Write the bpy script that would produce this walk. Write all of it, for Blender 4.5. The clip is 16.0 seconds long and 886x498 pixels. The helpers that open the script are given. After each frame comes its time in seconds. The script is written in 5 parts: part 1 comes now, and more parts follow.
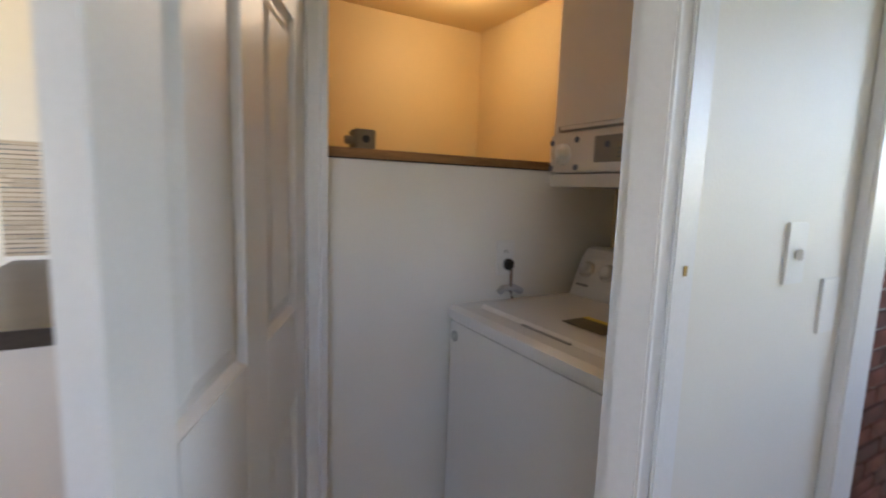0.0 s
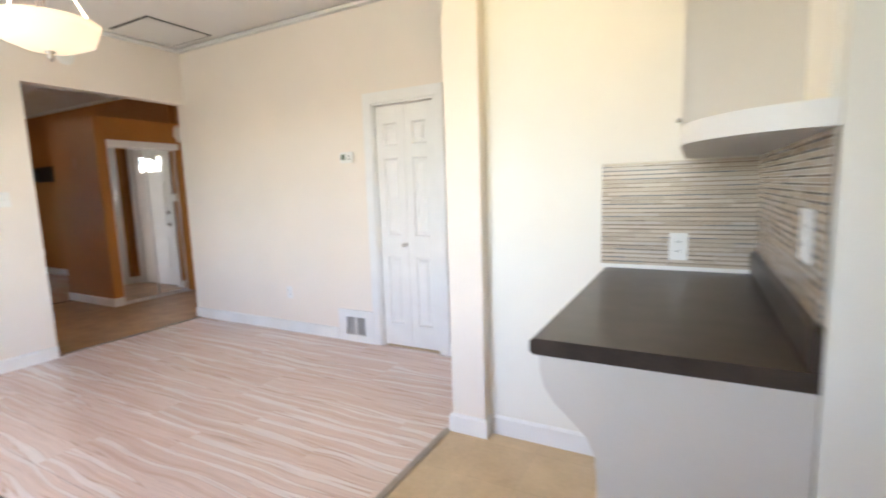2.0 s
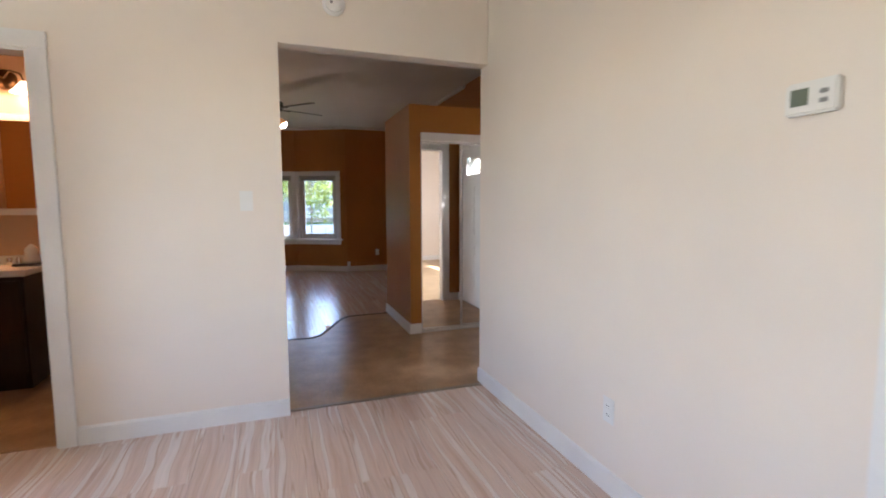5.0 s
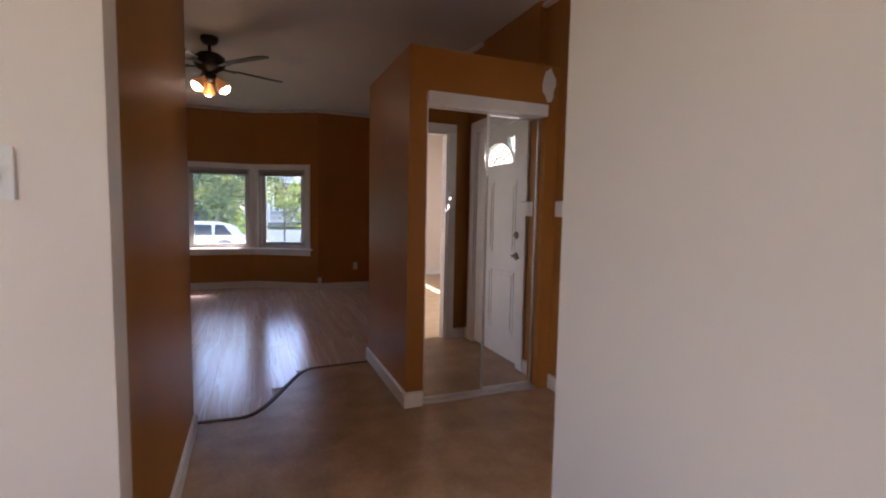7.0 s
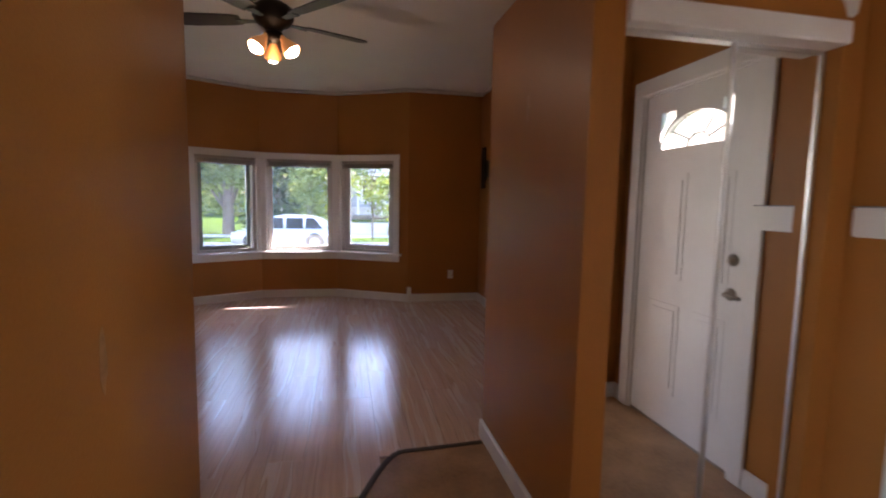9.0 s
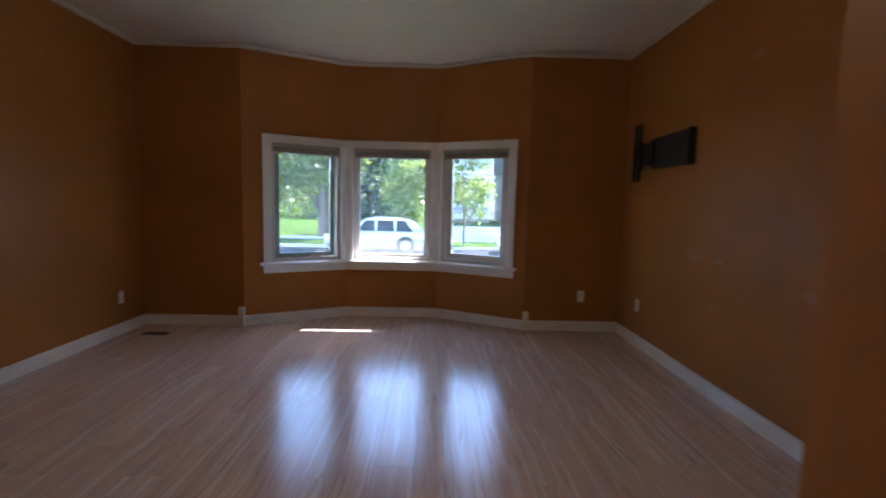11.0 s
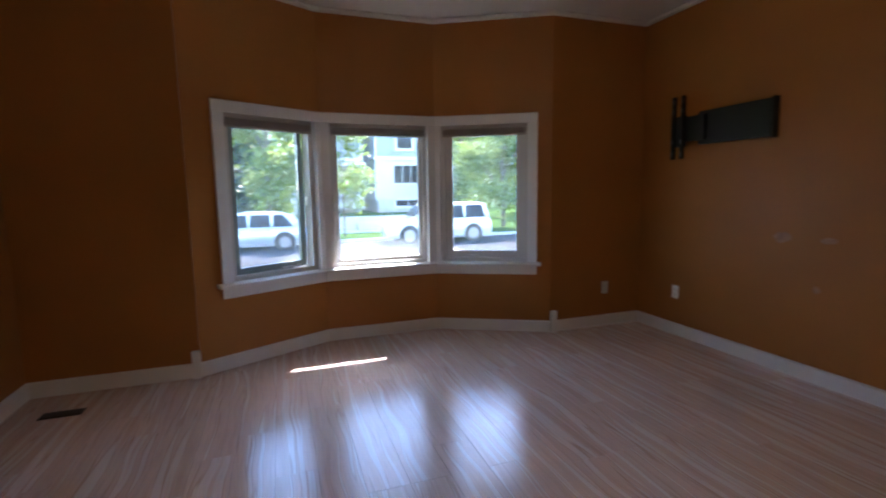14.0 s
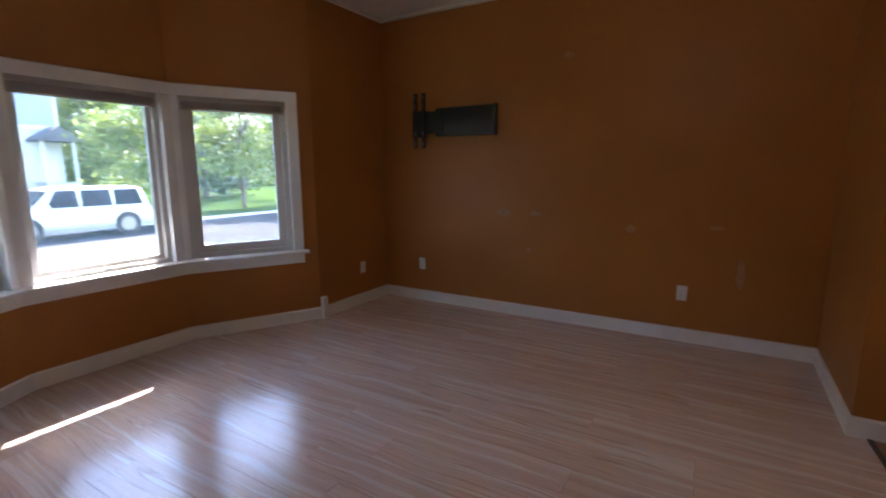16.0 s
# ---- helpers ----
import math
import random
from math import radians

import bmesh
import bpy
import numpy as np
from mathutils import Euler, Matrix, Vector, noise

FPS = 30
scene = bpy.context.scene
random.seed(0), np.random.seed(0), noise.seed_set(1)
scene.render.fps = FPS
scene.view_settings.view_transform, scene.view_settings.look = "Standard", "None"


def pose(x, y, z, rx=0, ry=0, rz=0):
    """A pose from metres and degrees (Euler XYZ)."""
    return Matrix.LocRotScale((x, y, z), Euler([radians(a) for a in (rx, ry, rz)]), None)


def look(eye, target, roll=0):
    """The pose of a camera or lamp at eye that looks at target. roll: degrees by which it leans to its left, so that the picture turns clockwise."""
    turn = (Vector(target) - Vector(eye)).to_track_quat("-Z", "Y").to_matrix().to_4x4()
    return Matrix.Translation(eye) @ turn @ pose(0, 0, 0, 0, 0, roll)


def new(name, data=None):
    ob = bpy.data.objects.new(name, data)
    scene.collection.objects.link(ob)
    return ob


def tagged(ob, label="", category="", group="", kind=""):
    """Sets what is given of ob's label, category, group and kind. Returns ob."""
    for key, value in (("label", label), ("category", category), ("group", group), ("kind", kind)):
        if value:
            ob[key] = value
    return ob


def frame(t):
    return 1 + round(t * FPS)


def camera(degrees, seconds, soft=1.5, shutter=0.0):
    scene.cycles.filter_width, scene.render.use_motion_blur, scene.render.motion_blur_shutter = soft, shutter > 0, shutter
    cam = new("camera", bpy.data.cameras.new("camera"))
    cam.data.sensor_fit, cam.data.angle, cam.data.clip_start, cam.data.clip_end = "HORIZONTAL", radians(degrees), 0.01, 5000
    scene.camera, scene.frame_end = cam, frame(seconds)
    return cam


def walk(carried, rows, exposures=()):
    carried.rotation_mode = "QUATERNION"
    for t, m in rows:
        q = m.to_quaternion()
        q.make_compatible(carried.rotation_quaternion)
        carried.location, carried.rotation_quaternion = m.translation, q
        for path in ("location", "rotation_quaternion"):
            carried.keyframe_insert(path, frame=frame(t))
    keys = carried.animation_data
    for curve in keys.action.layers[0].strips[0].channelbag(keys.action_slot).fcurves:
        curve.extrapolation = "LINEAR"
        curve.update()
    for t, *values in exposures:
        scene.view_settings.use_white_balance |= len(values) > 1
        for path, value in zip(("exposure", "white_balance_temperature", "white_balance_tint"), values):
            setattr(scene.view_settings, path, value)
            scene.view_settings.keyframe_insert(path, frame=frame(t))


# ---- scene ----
cam = camera(86.9, 16.0, 1.9, 0.5)
PATH = [
    (0, (0.735, 0.959, 1.28), (2.454, -0.03, 1.028), 1.9),
    (0.5, (0.604, 1.009, 1.285), (2.489, 0.396, 1.017), 2.9),
    (1, (0.573, 1.117, 1.353), (2.537, 0.892, 1.05), 0.5),
    (1.2, (0.594, 1.163, 1.368), (2.569, 1.096, 1.066), -0.5),
    (1.5, (0.734, 1.097, 1.332), (2.676, 1.499, 1.079), 0.4),
    (2, (0.933, 1.175, 1.329), (2.679, 2.115, 1.071), -1.8),
    (2.5, (1.215, 1.382, 1.318), (2.764, 2.627, 1.087), -1.5),
    (3, (1.564, 1.622, 1.312), (2.796, 3.18, 1.083), -0.9),
    (3.5, (1.871, 1.902, 1.294), (2.893, 3.602, 1.039), -1.1),
    (6, (3.011, 3.687, 1.337), (3.603, 5.591, 1.179), 0.7),
    (6.5, (3.039, 4.138, 1.307), (3.776, 5.989, 1.138), 0.0),
    (7, (3.064, 4.592, 1.28), (3.817, 6.438, 1.122), 1.1),
    (7.5, (3.032, 4.984, 1.298), (3.884, 6.785, 1.123), -0.1),
    (8, (3.068, 5.335, 1.307), (3.805, 7.181, 1.094), 0.2),
    (8.5, (3.122, 5.655, 1.316), (3.713, 7.557, 1.128), 0.8),
    (9, (3.188, 5.978, 1.361), (3.601, 7.925, 1.161), 1.1),
    (11.5, (2.936, 7.752, 1.296), (2.681, 9.726, 1.101), 1.5),
    (12, (2.774, 8.055, 1.378), (2.188, 9.951, 1.13), 1.8),
    (12.5, (2.597, 8.281, 1.268), (2.053, 10.196, 1.082), 2.7),
    (13, (2.367, 8.419, 1.323), (2.28, 10.406, 1.113), -1.4),
    (13.5, (2.028, 8.517, 1.33), (2.336, 10.475, 1.058), -1.8),
    (14, (1.729, 8.563, 1.298), (2.378, 10.44, 1.056), -0.9),
    (14.5, (1.484, 8.582, 1.28), (2.521, 10.267, 0.993), 0.2),
    (15, (1.337, 8.669, 1.307), (2.603, 10.187, 1.0), -0.3),
    (15.5, (1.166, 8.886, 1.297), (2.68, 10.162, 1.017), 0.8),
    (16, (1.05, 9.133, 1.334), (2.743, 10.145, 1.001), -0.3),
]
walk(cam, [(t, look(eye, target, roll)) for t, eye, target, roll in PATH],
     [(0.0, 3.65, 6600, 21), (1.0, 3.93, 6500, 19), (1.6, 3.95, 6400, 18), (2.5, 4.03, 6150, 16), (3.7, 4.1, 6000, 15), (6.0, 3.1, 6500, 26), (7.5, 3.0, 6600, 30), (9.2, 3.46, 6700, 28), (11.3, 3.46, 5700, 14), (13.5, 3.5, 5650, 15), (16.0, 3.58, 6000, 18)])

# ---- world, sun ----
SUN_EL, SUN_AZ = 44.0, 34.0   # azimuth from +y towards +x
world = bpy.data.worlds.new("sky")
scene.world = world
world.use_nodes = True
wn = world.node_tree.nodes
P_DINING, P_SOUTH, P_WEST, P_SIDE = 2.6, 0.1, 0.28, 11.0   # watts of the daylight lamps added at the openings
sky = wn.new("ShaderNodeTexSky")
sky.sky_type = "NISHITA"
sky.sun_disc = False
sky.dust_density, sky.ozone_density = 0.2, 1.5
sky.sun_elevation = radians(SUN_EL)
sky.sun_rotation = radians(SUN_AZ)
world.node_tree.links.new(sky.outputs[0], wn["Background"].inputs[0])
wn["Background"].inputs[1].default_value = 0.15
sun = new("sun", bpy.data.lights.new("sun", "SUN"))
sun.data.energy, sun.data.angle, sun.data.color = 3.3, radians(0.5), (1.0, 0.95, 0.88)
sun_way = Vector((math.sin(radians(SUN_AZ)) * math.cos(radians(SUN_EL)), math.cos(radians(SUN_AZ)) * math.cos(radians(SUN_EL)), math.sin(radians(SUN_EL))))
sun.matrix_world = look(sun_way * 40, (0, 0, 0))


# ---- materials ----
def material(name, color, rough=0.5, metal=0.0, vary=0.06, scale=3.0, fine=60.0, bump=0.02, spec=0.5, color2=None, stretch=(1, 1, 1), coat=0.0):
    """A surface with two scales of variation in colour and a fine relief."""
    m = bpy.data.materials.new(name)
    m.use_nodes = True
    t = m.node_tree
    b = t.nodes["Principled BSDF"]
    b.inputs["Roughness"].default_value = rough
    b.inputs["Metallic"].default_value = metal
    b.inputs["Specular IOR Level"].default_value = spec
    b.inputs["Coat Weight"].default_value = coat
    co = t.nodes.new("ShaderNodeTexCoord")
    mp = t.nodes.new("ShaderNodeMapping")
    mp.inputs["Scale"].default_value = stretch
    t.links.new(co.outputs["Object"], mp.inputs[0])
    n1, n2 = t.nodes.new("ShaderNodeTexNoise"), t.nodes.new("ShaderNodeTexNoise")
    n1.inputs["Scale"].default_value, n2.inputs["Scale"].default_value = scale, fine
    n1.inputs["Detail"].default_value, n2.inputs["Detail"].default_value = 5, 3
    for n in (n1, n2):
        t.links.new(mp.outputs[0], n.inputs["Vector"])
    add = t.nodes.new("ShaderNodeMath")
    add.operation = "MULTIPLY_ADD"
    t.links.new(n2.outputs[0], add.inputs[0])
    add.inputs[1].default_value = 0.4
    t.links.new(n1.outputs[0], add.inputs[2])
    ramp = t.nodes.new("ShaderNodeValToRGB")
    c2 = color2 or tuple(c * (1 - 2.2 * vary) for c in color)
    ramp.color_ramp.elements[0].position, ramp.color_ramp.elements[1].position = 0.45, 0.95
    ramp.color_ramp.elements[0].color, ramp.color_ramp.elements[1].color = (*c2, 1), (*[min(1, c * (1 + vary)) for c in color], 1)
    t.links.new(add.outputs[0], ramp.inputs[0])
    t.links.new(ramp.outputs[0], b.inputs["Base Color"])
    if bump:
        bp = t.nodes.new("ShaderNodeBump")
        bp.inputs["Strength"].default_value, bp.inputs["Distance"].default_value = bump * 5, 0.004
        t.links.new(n2.outputs[0], bp.inputs["Height"])
        t.links.new(bp.outputs[0], b.inputs["Normal"])
    return m


def glow(name, color, power):
    m = bpy.data.materials.new(name)
    m.use_nodes = True
    b = m.node_tree.nodes["Principled BSDF"]
    b.inputs["Base Color"].default_value = (*color, 1)
    b.inputs["Emission Color"].default_value = (*color, 1)
    b.inputs["Emission Strength"].default_value = power
    return m


def laminate_material():
    """Pinkish boards with wavy cream streaks and thin dark lines along the grain; each board starts elsewhere in the pattern."""
    m = bpy.data.materials.new("laminate_boards")
    m.use_nodes = True
    t = m.node_tree
    L = t.links.new
    b = t.nodes["Principled BSDF"]
    geo, info = t.nodes.new("ShaderNodeNewGeometry"), t.nodes.new("ShaderNodeObjectInfo")
    off = t.nodes.new("ShaderNodeVectorMath"); off.operation = "MULTIPLY_ADD"
    cmb = t.nodes.new("ShaderNodeCombineXYZ")
    for k in range(3):
        L(info.outputs["Random"], cmb.inputs[k])
    L(cmb.outputs[0], off.inputs[0])
    off.inputs[1].default_value = (37.0, 53.0, 11.0)
    L(geo.outputs["Position"], off.inputs[2])
    def noise_at(sc, detail, stretch, dist=0.0):
        mp = t.nodes.new("ShaderNodeMapping")
        mp.inputs["Scale"].default_value = stretch
        L(off.outputs[0], mp.inputs[0])
        n = t.nodes.new("ShaderNodeTexNoise")
        n.inputs["Scale"].default_value, n.inputs["Detail"].default_value, n.inputs["Distortion"].default_value = sc, detail, dist
        L(mp.outputs[0], n.inputs["Vector"])
        return n.outputs[0]
    def ramp(fac, stops):
        r = t.nodes.new("ShaderNodeValToRGB")
        r.color_ramp.elements[0].position, r.color_ramp.elements[0].color = stops[0][0], (*stops[0][1], 1)
        r.color_ramp.elements[1].position, r.color_ramp.elements[1].color = stops[-1][0], (*stops[-1][1], 1)
        for p, c in stops[1:-1]:
            e = r.color_ramp.elements.new(p)
            e.color = (*c, 1)
        L(fac, r.inputs[0])
        return r.outputs[0]
    def mix(fac, a, c, mode="MIX"):
        x = t.nodes.new("ShaderNodeMix")
        x.data_type, x.blend_type = "RGBA", mode
        if isinstance(fac, float):
            x.inputs[0].default_value = fac
        else:
            L(fac, x.inputs[0])
        L(a, x.inputs[6]); L(c, x.inputs[7])
        return x.outputs[2]
    bend = noise_at(1.0, 1.0, (1.6, 1.8, 1))
    sway, side = t.nodes.new("ShaderNodeMath"), t.nodes.new("ShaderNodeCombineXYZ")
    sway.operation = "MULTIPLY"
    sway.inputs[1].default_value = 0.09
    L(bend, sway.inputs[0]); L(sway.outputs[0], side.inputs[0])
    moved_on = t.nodes.new("ShaderNodeVectorMath")
    L(off.outputs[0], moved_on.inputs[0]); L(side.outputs[0], moved_on.inputs[1])
    off = moved_on
    streak = noise_at(1.0, 1.5, (21, 0.5, 0))
    base = ramp(streak, [(0.30, (0.690, 0.510, 0.425)), (0.45, (0.760, 0.598, 0.525)), (0.53, (0.775, 0.620, 0.550)), (0.555, (0.620, 0.450, 0.365)), (0.575, (0.820, 0.724, 0.677)), (0.66, (0.830, 0.745, 0.710)), (0.73, (0.750, 0.583, 0.508))])
    grain = ramp(noise_at(1.0, 4, (160, 5, 1)), [(0.3, (0.78, 0.78, 0.78)), (0.7, (1.0, 1.0, 1.0))])
    col = mix(0.7, base, grain, "MULTIPLY")
    tone = ramp(info.outputs["Random"], [(0.0, (0.92, 0.90, 0.88)), (1.0, (1.0, 1.0, 1.0))])
    col = mix(1.0, col, tone, "MULTIPLY")
    L(col, b.inputs["Base Color"])
    rr = ramp(noise_at(3.0, 3, (1, 1, 1)), [(0.3, (0.195, 0.195, 0.195)), (0.8, (0.235, 0.235, 0.235))])
    L(rr, b.inputs["Roughness"])
    b.inputs["Specular IOR Level"].default_value = 0.5
    bp = t.nodes.new("ShaderNodeBump")
    bp.inputs["Strength"].default_value, bp.inputs["Distance"].default_value = 0.06, 0.002
    L(noise_at(1.0, 3, (90, 4, 1)), bp.inputs["Height"])
    L(bp.outputs[0], b.inputs["Normal"])
    return m


def vinyl_material(name, c1, c2, line):
    """Marbled vinyl with faint tile lines."""
    m = material(name, c1, 0.36, vary=0.05, scale=5, fine=45, bump=0.02, color2=c2)
    t = m.node_tree
    b = t.nodes["Principled BSDF"]
    src = b.inputs["Base Color"].links[0].from_socket
    geo = t.nodes.new("ShaderNodeNewGeometry")
    br = t.nodes.new("ShaderNodeTexBrick")
    br.offset = 0.0
    br.inputs["Scale"].default_value = 1.0
    br.inputs["Brick Width"].default_value, br.inputs["Row Height"].default_value = 0.305, 0.305
    br.inputs["Mortar Size"].default_value, br.inputs["Mortar Smooth"].default_value = 0.003, 0.5
    br.inputs["Color1"].default_value, br.inputs["Color2"].default_value = (1, 1, 1, 1), (0.94, 0.93, 0.92, 1)
    br.inputs["Mortar"].default_value = (line, line, line, 1)
    t.links.new(geo.outputs["Position"], br.inputs["Vector"])
    mx = t.nodes.new("ShaderNodeMix")
    mx.data_type, mx.blend_type = "RGBA", "MULTIPLY"
    mx.inputs[0].default_value = 1.0
    t.links.new(src, mx.inputs[6])
    t.links.new(br.outputs["Color"], mx.inputs[7])
    t.links.new(mx.outputs[2], b.inputs["Base Color"])
    return m


def island_material(name, colors, rough, singly=False):
    """A colour for each piece, picked by chance."""
    m = bpy.data.materials.new(name)
    m.use_nodes = True
    t = m.node_tree
    b = t.nodes["Principled BSDF"]
    geo = t.nodes.new("ShaderNodeNewGeometry")
    r = t.nodes.new("ShaderNodeValToRGB")
    r.color_ramp.interpolation = "CONSTANT"
    r.color_ramp.elements[0].color = (*colors[0], 1)
    r.color_ramp.elements[1].position, r.color_ramp.elements[1].color = 1 / len(colors), (*colors[1], 1)
    for i, c in enumerate(colors[2:], 2):
        e = r.color_ramp.elements.new(i / len(colors))
        e.color = (*c, 1)
    t.links.new(t.nodes.new("ShaderNodeObjectInfo").outputs["Random"] if singly else geo.outputs["Random Per Island"], r.inputs[0])
    t.links.new(r.outputs[0], b.inputs["Base Color"])
    b.inputs["Roughness"].default_value = rough
    return m


def leaf_material(name, c1, c2):
    m = island_material(name, [c1, c2, tuple((a + b) / 2 for a, b in zip(c1, c2))], 0.5)
    b = m.node_tree.nodes["Principled BSDF"]
    t = m.node_tree
    tr, mx = t.nodes.new("ShaderNodeBsdfTranslucent"), t.nodes.new("ShaderNodeMixShader")
    mx.inputs[0].default_value = 0.5
    t.links.new(b.inputs["Base Color"].links[0].from_socket, tr.inputs["Color"])
    t.links.new(b.outputs[0], mx.inputs[1])
    t.links.new(tr.outputs[0], mx.inputs[2])
    t.links.new(mx.outputs[0], t.nodes["Material Output"].inputs["Surface"])
    return m


def random_material(name, c1, c2, rough):
    """Brick-like pieces: a tone for each object by chance, with grain."""
    m = material(name, c1, rough, vary=0.2, scale=14, fine=120, bump=0.08)
    t = m.node_tree
    b = t.nodes["Principled BSDF"]
    src = b.inputs["Base Color"].links[0].from_socket
    info = t.nodes.new("ShaderNodeObjectInfo")
    mx = t.nodes.new("ShaderNodeMix")
    mx.data_type = "RGBA"
    mx.inputs[7].default_value = (*c2, 1)
    mm = t.nodes.new("ShaderNodeMath"); mm.operation = "MULTIPLY"; mm.inputs[1].default_value = 0.75
    t.links.new(info.outputs["Random"], mm.inputs[0])
    t.links.new(mm.outputs[0], mx.inputs[0])
    t.links.new(src, mx.inputs[6])
    t.links.new(mx.outputs[2], b.inputs["Base Color"])
    return m


def glass_material(name, rough=0.0, tint=(1, 1, 1), haze=0.0):
    m = bpy.data.materials.new(name)
    m.use_nodes = True
    t = m.node_tree
    b = t.nodes["Principled BSDF"]
    b.inputs["Base Color"].default_value = (*tint, 1)
    b.inputs["Roughness"].default_value = rough
    b.inputs["Transmission Weight"].default_value = 1.0
    b.inputs["IOR"].default_value = 1.45
    if haze:      # a thin milky film that paints outdoor glare onto the pane
        d, x = t.nodes.new("ShaderNodeBsdfTranslucent"), t.nodes.new("ShaderNodeMixShader")
        d.inputs[0].default_value = (0.85, 0.93, 1.0, 1)
        x.inputs[0].default_value = haze
        t.links.new(b.outputs[0], x.inputs[1]); t.links.new(d.outputs[0], x.inputs[2])
        t.links.new(x.outputs[0], t.nodes["Material Output"].inputs[0])
    return m


CREAM = material("cream_paint", (0.82, 0.74, 0.655), 0.5, vary=0.02, scale=1.5, fine=180)
ORANGE = material("orange_paint", (0.41, 0.168, 0.037), 0.42, vary=0.07, scale=1.1, fine=130, bump=0.03, spec=0.22)
YELLOW = material("yellow_paint", (0.74, 0.52, 0.22), 0.6, vary=0.03, scale=1.5, fine=150)
PEACH = material("peach_paint", (0.66, 0.44, 0.28), 0.6, vary=0.03, scale=1.5, fine=150)
PALE = material("pale_wall_paint", (0.80, 0.77, 0.70), 0.5, vary=0.02, scale=2, fine=150)
TRIM = material("white_gloss_paint", (0.80, 0.79, 0.77), 0.32, vary=0.03, scale=4, fine=120, bump=0.01)
CEIL = material("ceiling_paint", (0.76, 0.74, 0.71), 0.8, vary=0.03, scale=1.2, fine=90, bump=0.04)
LAMINATE = laminate_material()
VINYL = vinyl_material("vinyl_tan", (0.47, 0.29, 0.16), (0.28, 0.163, 0.082), 0.86)
VINYL_PALE = vinyl_material("vinyl_pale", (0.62, 0.47, 0.29), (0.50, 0.37, 0.22), 0.88)
DARKTOP = material("dark_laminate_top", (0.050, 0.036, 0.029), 0.30, vary=0.25, scale=9, fine=140, bump=0.01)
GREIGE = material("greige_cabinet", (0.66, 0.61, 0.55), 0.42, vary=0.02, scale=3, fine=130, bump=0.01)
MOSAIC = island_material("mosaic_strips", [(0.56, 0.46, 0.35), (0.50, 0.41, 0.31), (0.60, 0.51, 0.40), (0.46, 0.37, 0.28), (0.54, 0.47, 0.39)], 0.25, True)
MOSAIC_DARK = island_material("dark_mosaic_strips", [(0.22, 0.17, 0.13), (0.30, 0.23, 0.17), (0.18, 0.17, 0.17), (0.36, 0.29, 0.22)], 0.18, True)
GROUT = material("grout", (0.62, 0.56, 0.48), 0.8, vary=0.05, scale=20)
CHROME = material("chrome", (0.75, 0.75, 0.75), 0.14, 1.0, vary=0.02, bump=0)
NICKEL = material("brushed_nickel", (0.46, 0.42, 0.38), 0.28, 1.0, vary=0.05, fine=200, bump=0.01)
CHROMESOFT = material("satin_aluminium", (0.62, 0.61, 0.60), 0.32, 1.0, vary=0.04, bump=0)
BRASS = material("brass", (0.45, 0.30, 0.12), 0.35, 1.0, vary=0.1, bump=0)
BRONZE = material("bronze", (0.18, 0.10, 0.05), 0.35, 1.0, vary=0.15, bump=0)
DARKBRONZE = material("dark_bronze", (0.020, 0.014, 0.011), 0.4, 0.3, vary=0.15, bump=0)
BLADEWOOD = material("dark_blade_wood", (0.030, 0.020, 0.015), 0.45, vary=0.3, scale=6, fine=70, stretch=(1, 1, 1))
BLACK = material("black_plastic", (0.012, 0.012, 0.012), 0.5, vary=0.1)
BLACKMETAL = material("black_powder_coat", (0.010, 0.010, 0.011), 0.45, vary=0.1, bump=0.03)
GREY = material("grey_plastic", (0.25, 0.25, 0.25), 0.45, vary=0.05)
GREYBROWN = material("grey_brown_cord", (0.22, 0.16, 0.12), 0.5, vary=0.05)
GREYPAINT = material("grey_louvre_paint", (0.48, 0.47, 0.46), 0.45, vary=0.05)
BLINDGREY = material("grey_blind", (0.42, 0.38, 0.34), 0.5, vary=0.06, bump=0)
GREYGREEN = material("display_grey", (0.14, 0.17, 0.13), 0.3, vary=0.03, bump=0)
BLUEGREY = material("blue_grey_print", (0.10, 0.13, 0.22), 0.5, vary=0.03, bump=0)
WHITEPLASTIC = material("white_plastic", (0.80, 0.79, 0.76), 0.4, vary=0.015, scale=6, fine=90, bump=0)
APPLIANCE = material("white_enamel", (0.78, 0.77, 0.75), 0.24, vary=0.015, scale=3, fine=200, bump=0.008, coat=0.3)
PORCELAIN = material("porcelain", (0.80, 0.77, 0.72), 0.15, vary=0.01, scale=3, bump=0)
ESPRESSO = material("espresso_wood", (0.020, 0.012, 0.009), 0.4, vary=0.25, scale=6, fine=60, stretch=(6, 6, 0.6))
RAWWOOD = material("raw_brown_wood", (0.34, 0.17, 0.065), 0.6, vary=0.25, scale=7, fine=70, stretch=(5, 0.5, 5))
TANMETAL = material("tan_metal", (0.24, 0.18, 0.11), 0.5, 0.2, vary=0.15)
BEIGEMETAL = material("beige_metal", (0.42, 0.33, 0.24), 0.4, 0.2, vary=0.05)
STRIPMETAL = material("strip_metal", (0.34, 0.29, 0.24), 0.4, 0.7, vary=0.1)
DARKSTRIP = material("dark_strip", (0.055, 0.040, 0.030), 0.45, vary=0.15)
LABELDARK = material("sticker_dark", (0.07, 0.055, 0.02), 0.4, vary=0.2, scale=40, bump=0)
YELLOWSTICK = material("sticker_yellow", (0.70, 0.52, 0.04), 0.4, vary=0.05, bump=0)
SMUDGE = material("sanded_filler", (0.44, 0.23, 0.10), 0.6, vary=0.15, scale=18)
SASH = material("sash_paint", (0.64, 0.62, 0.59), 0.38, vary=0.04, scale=5, bump=0.01)
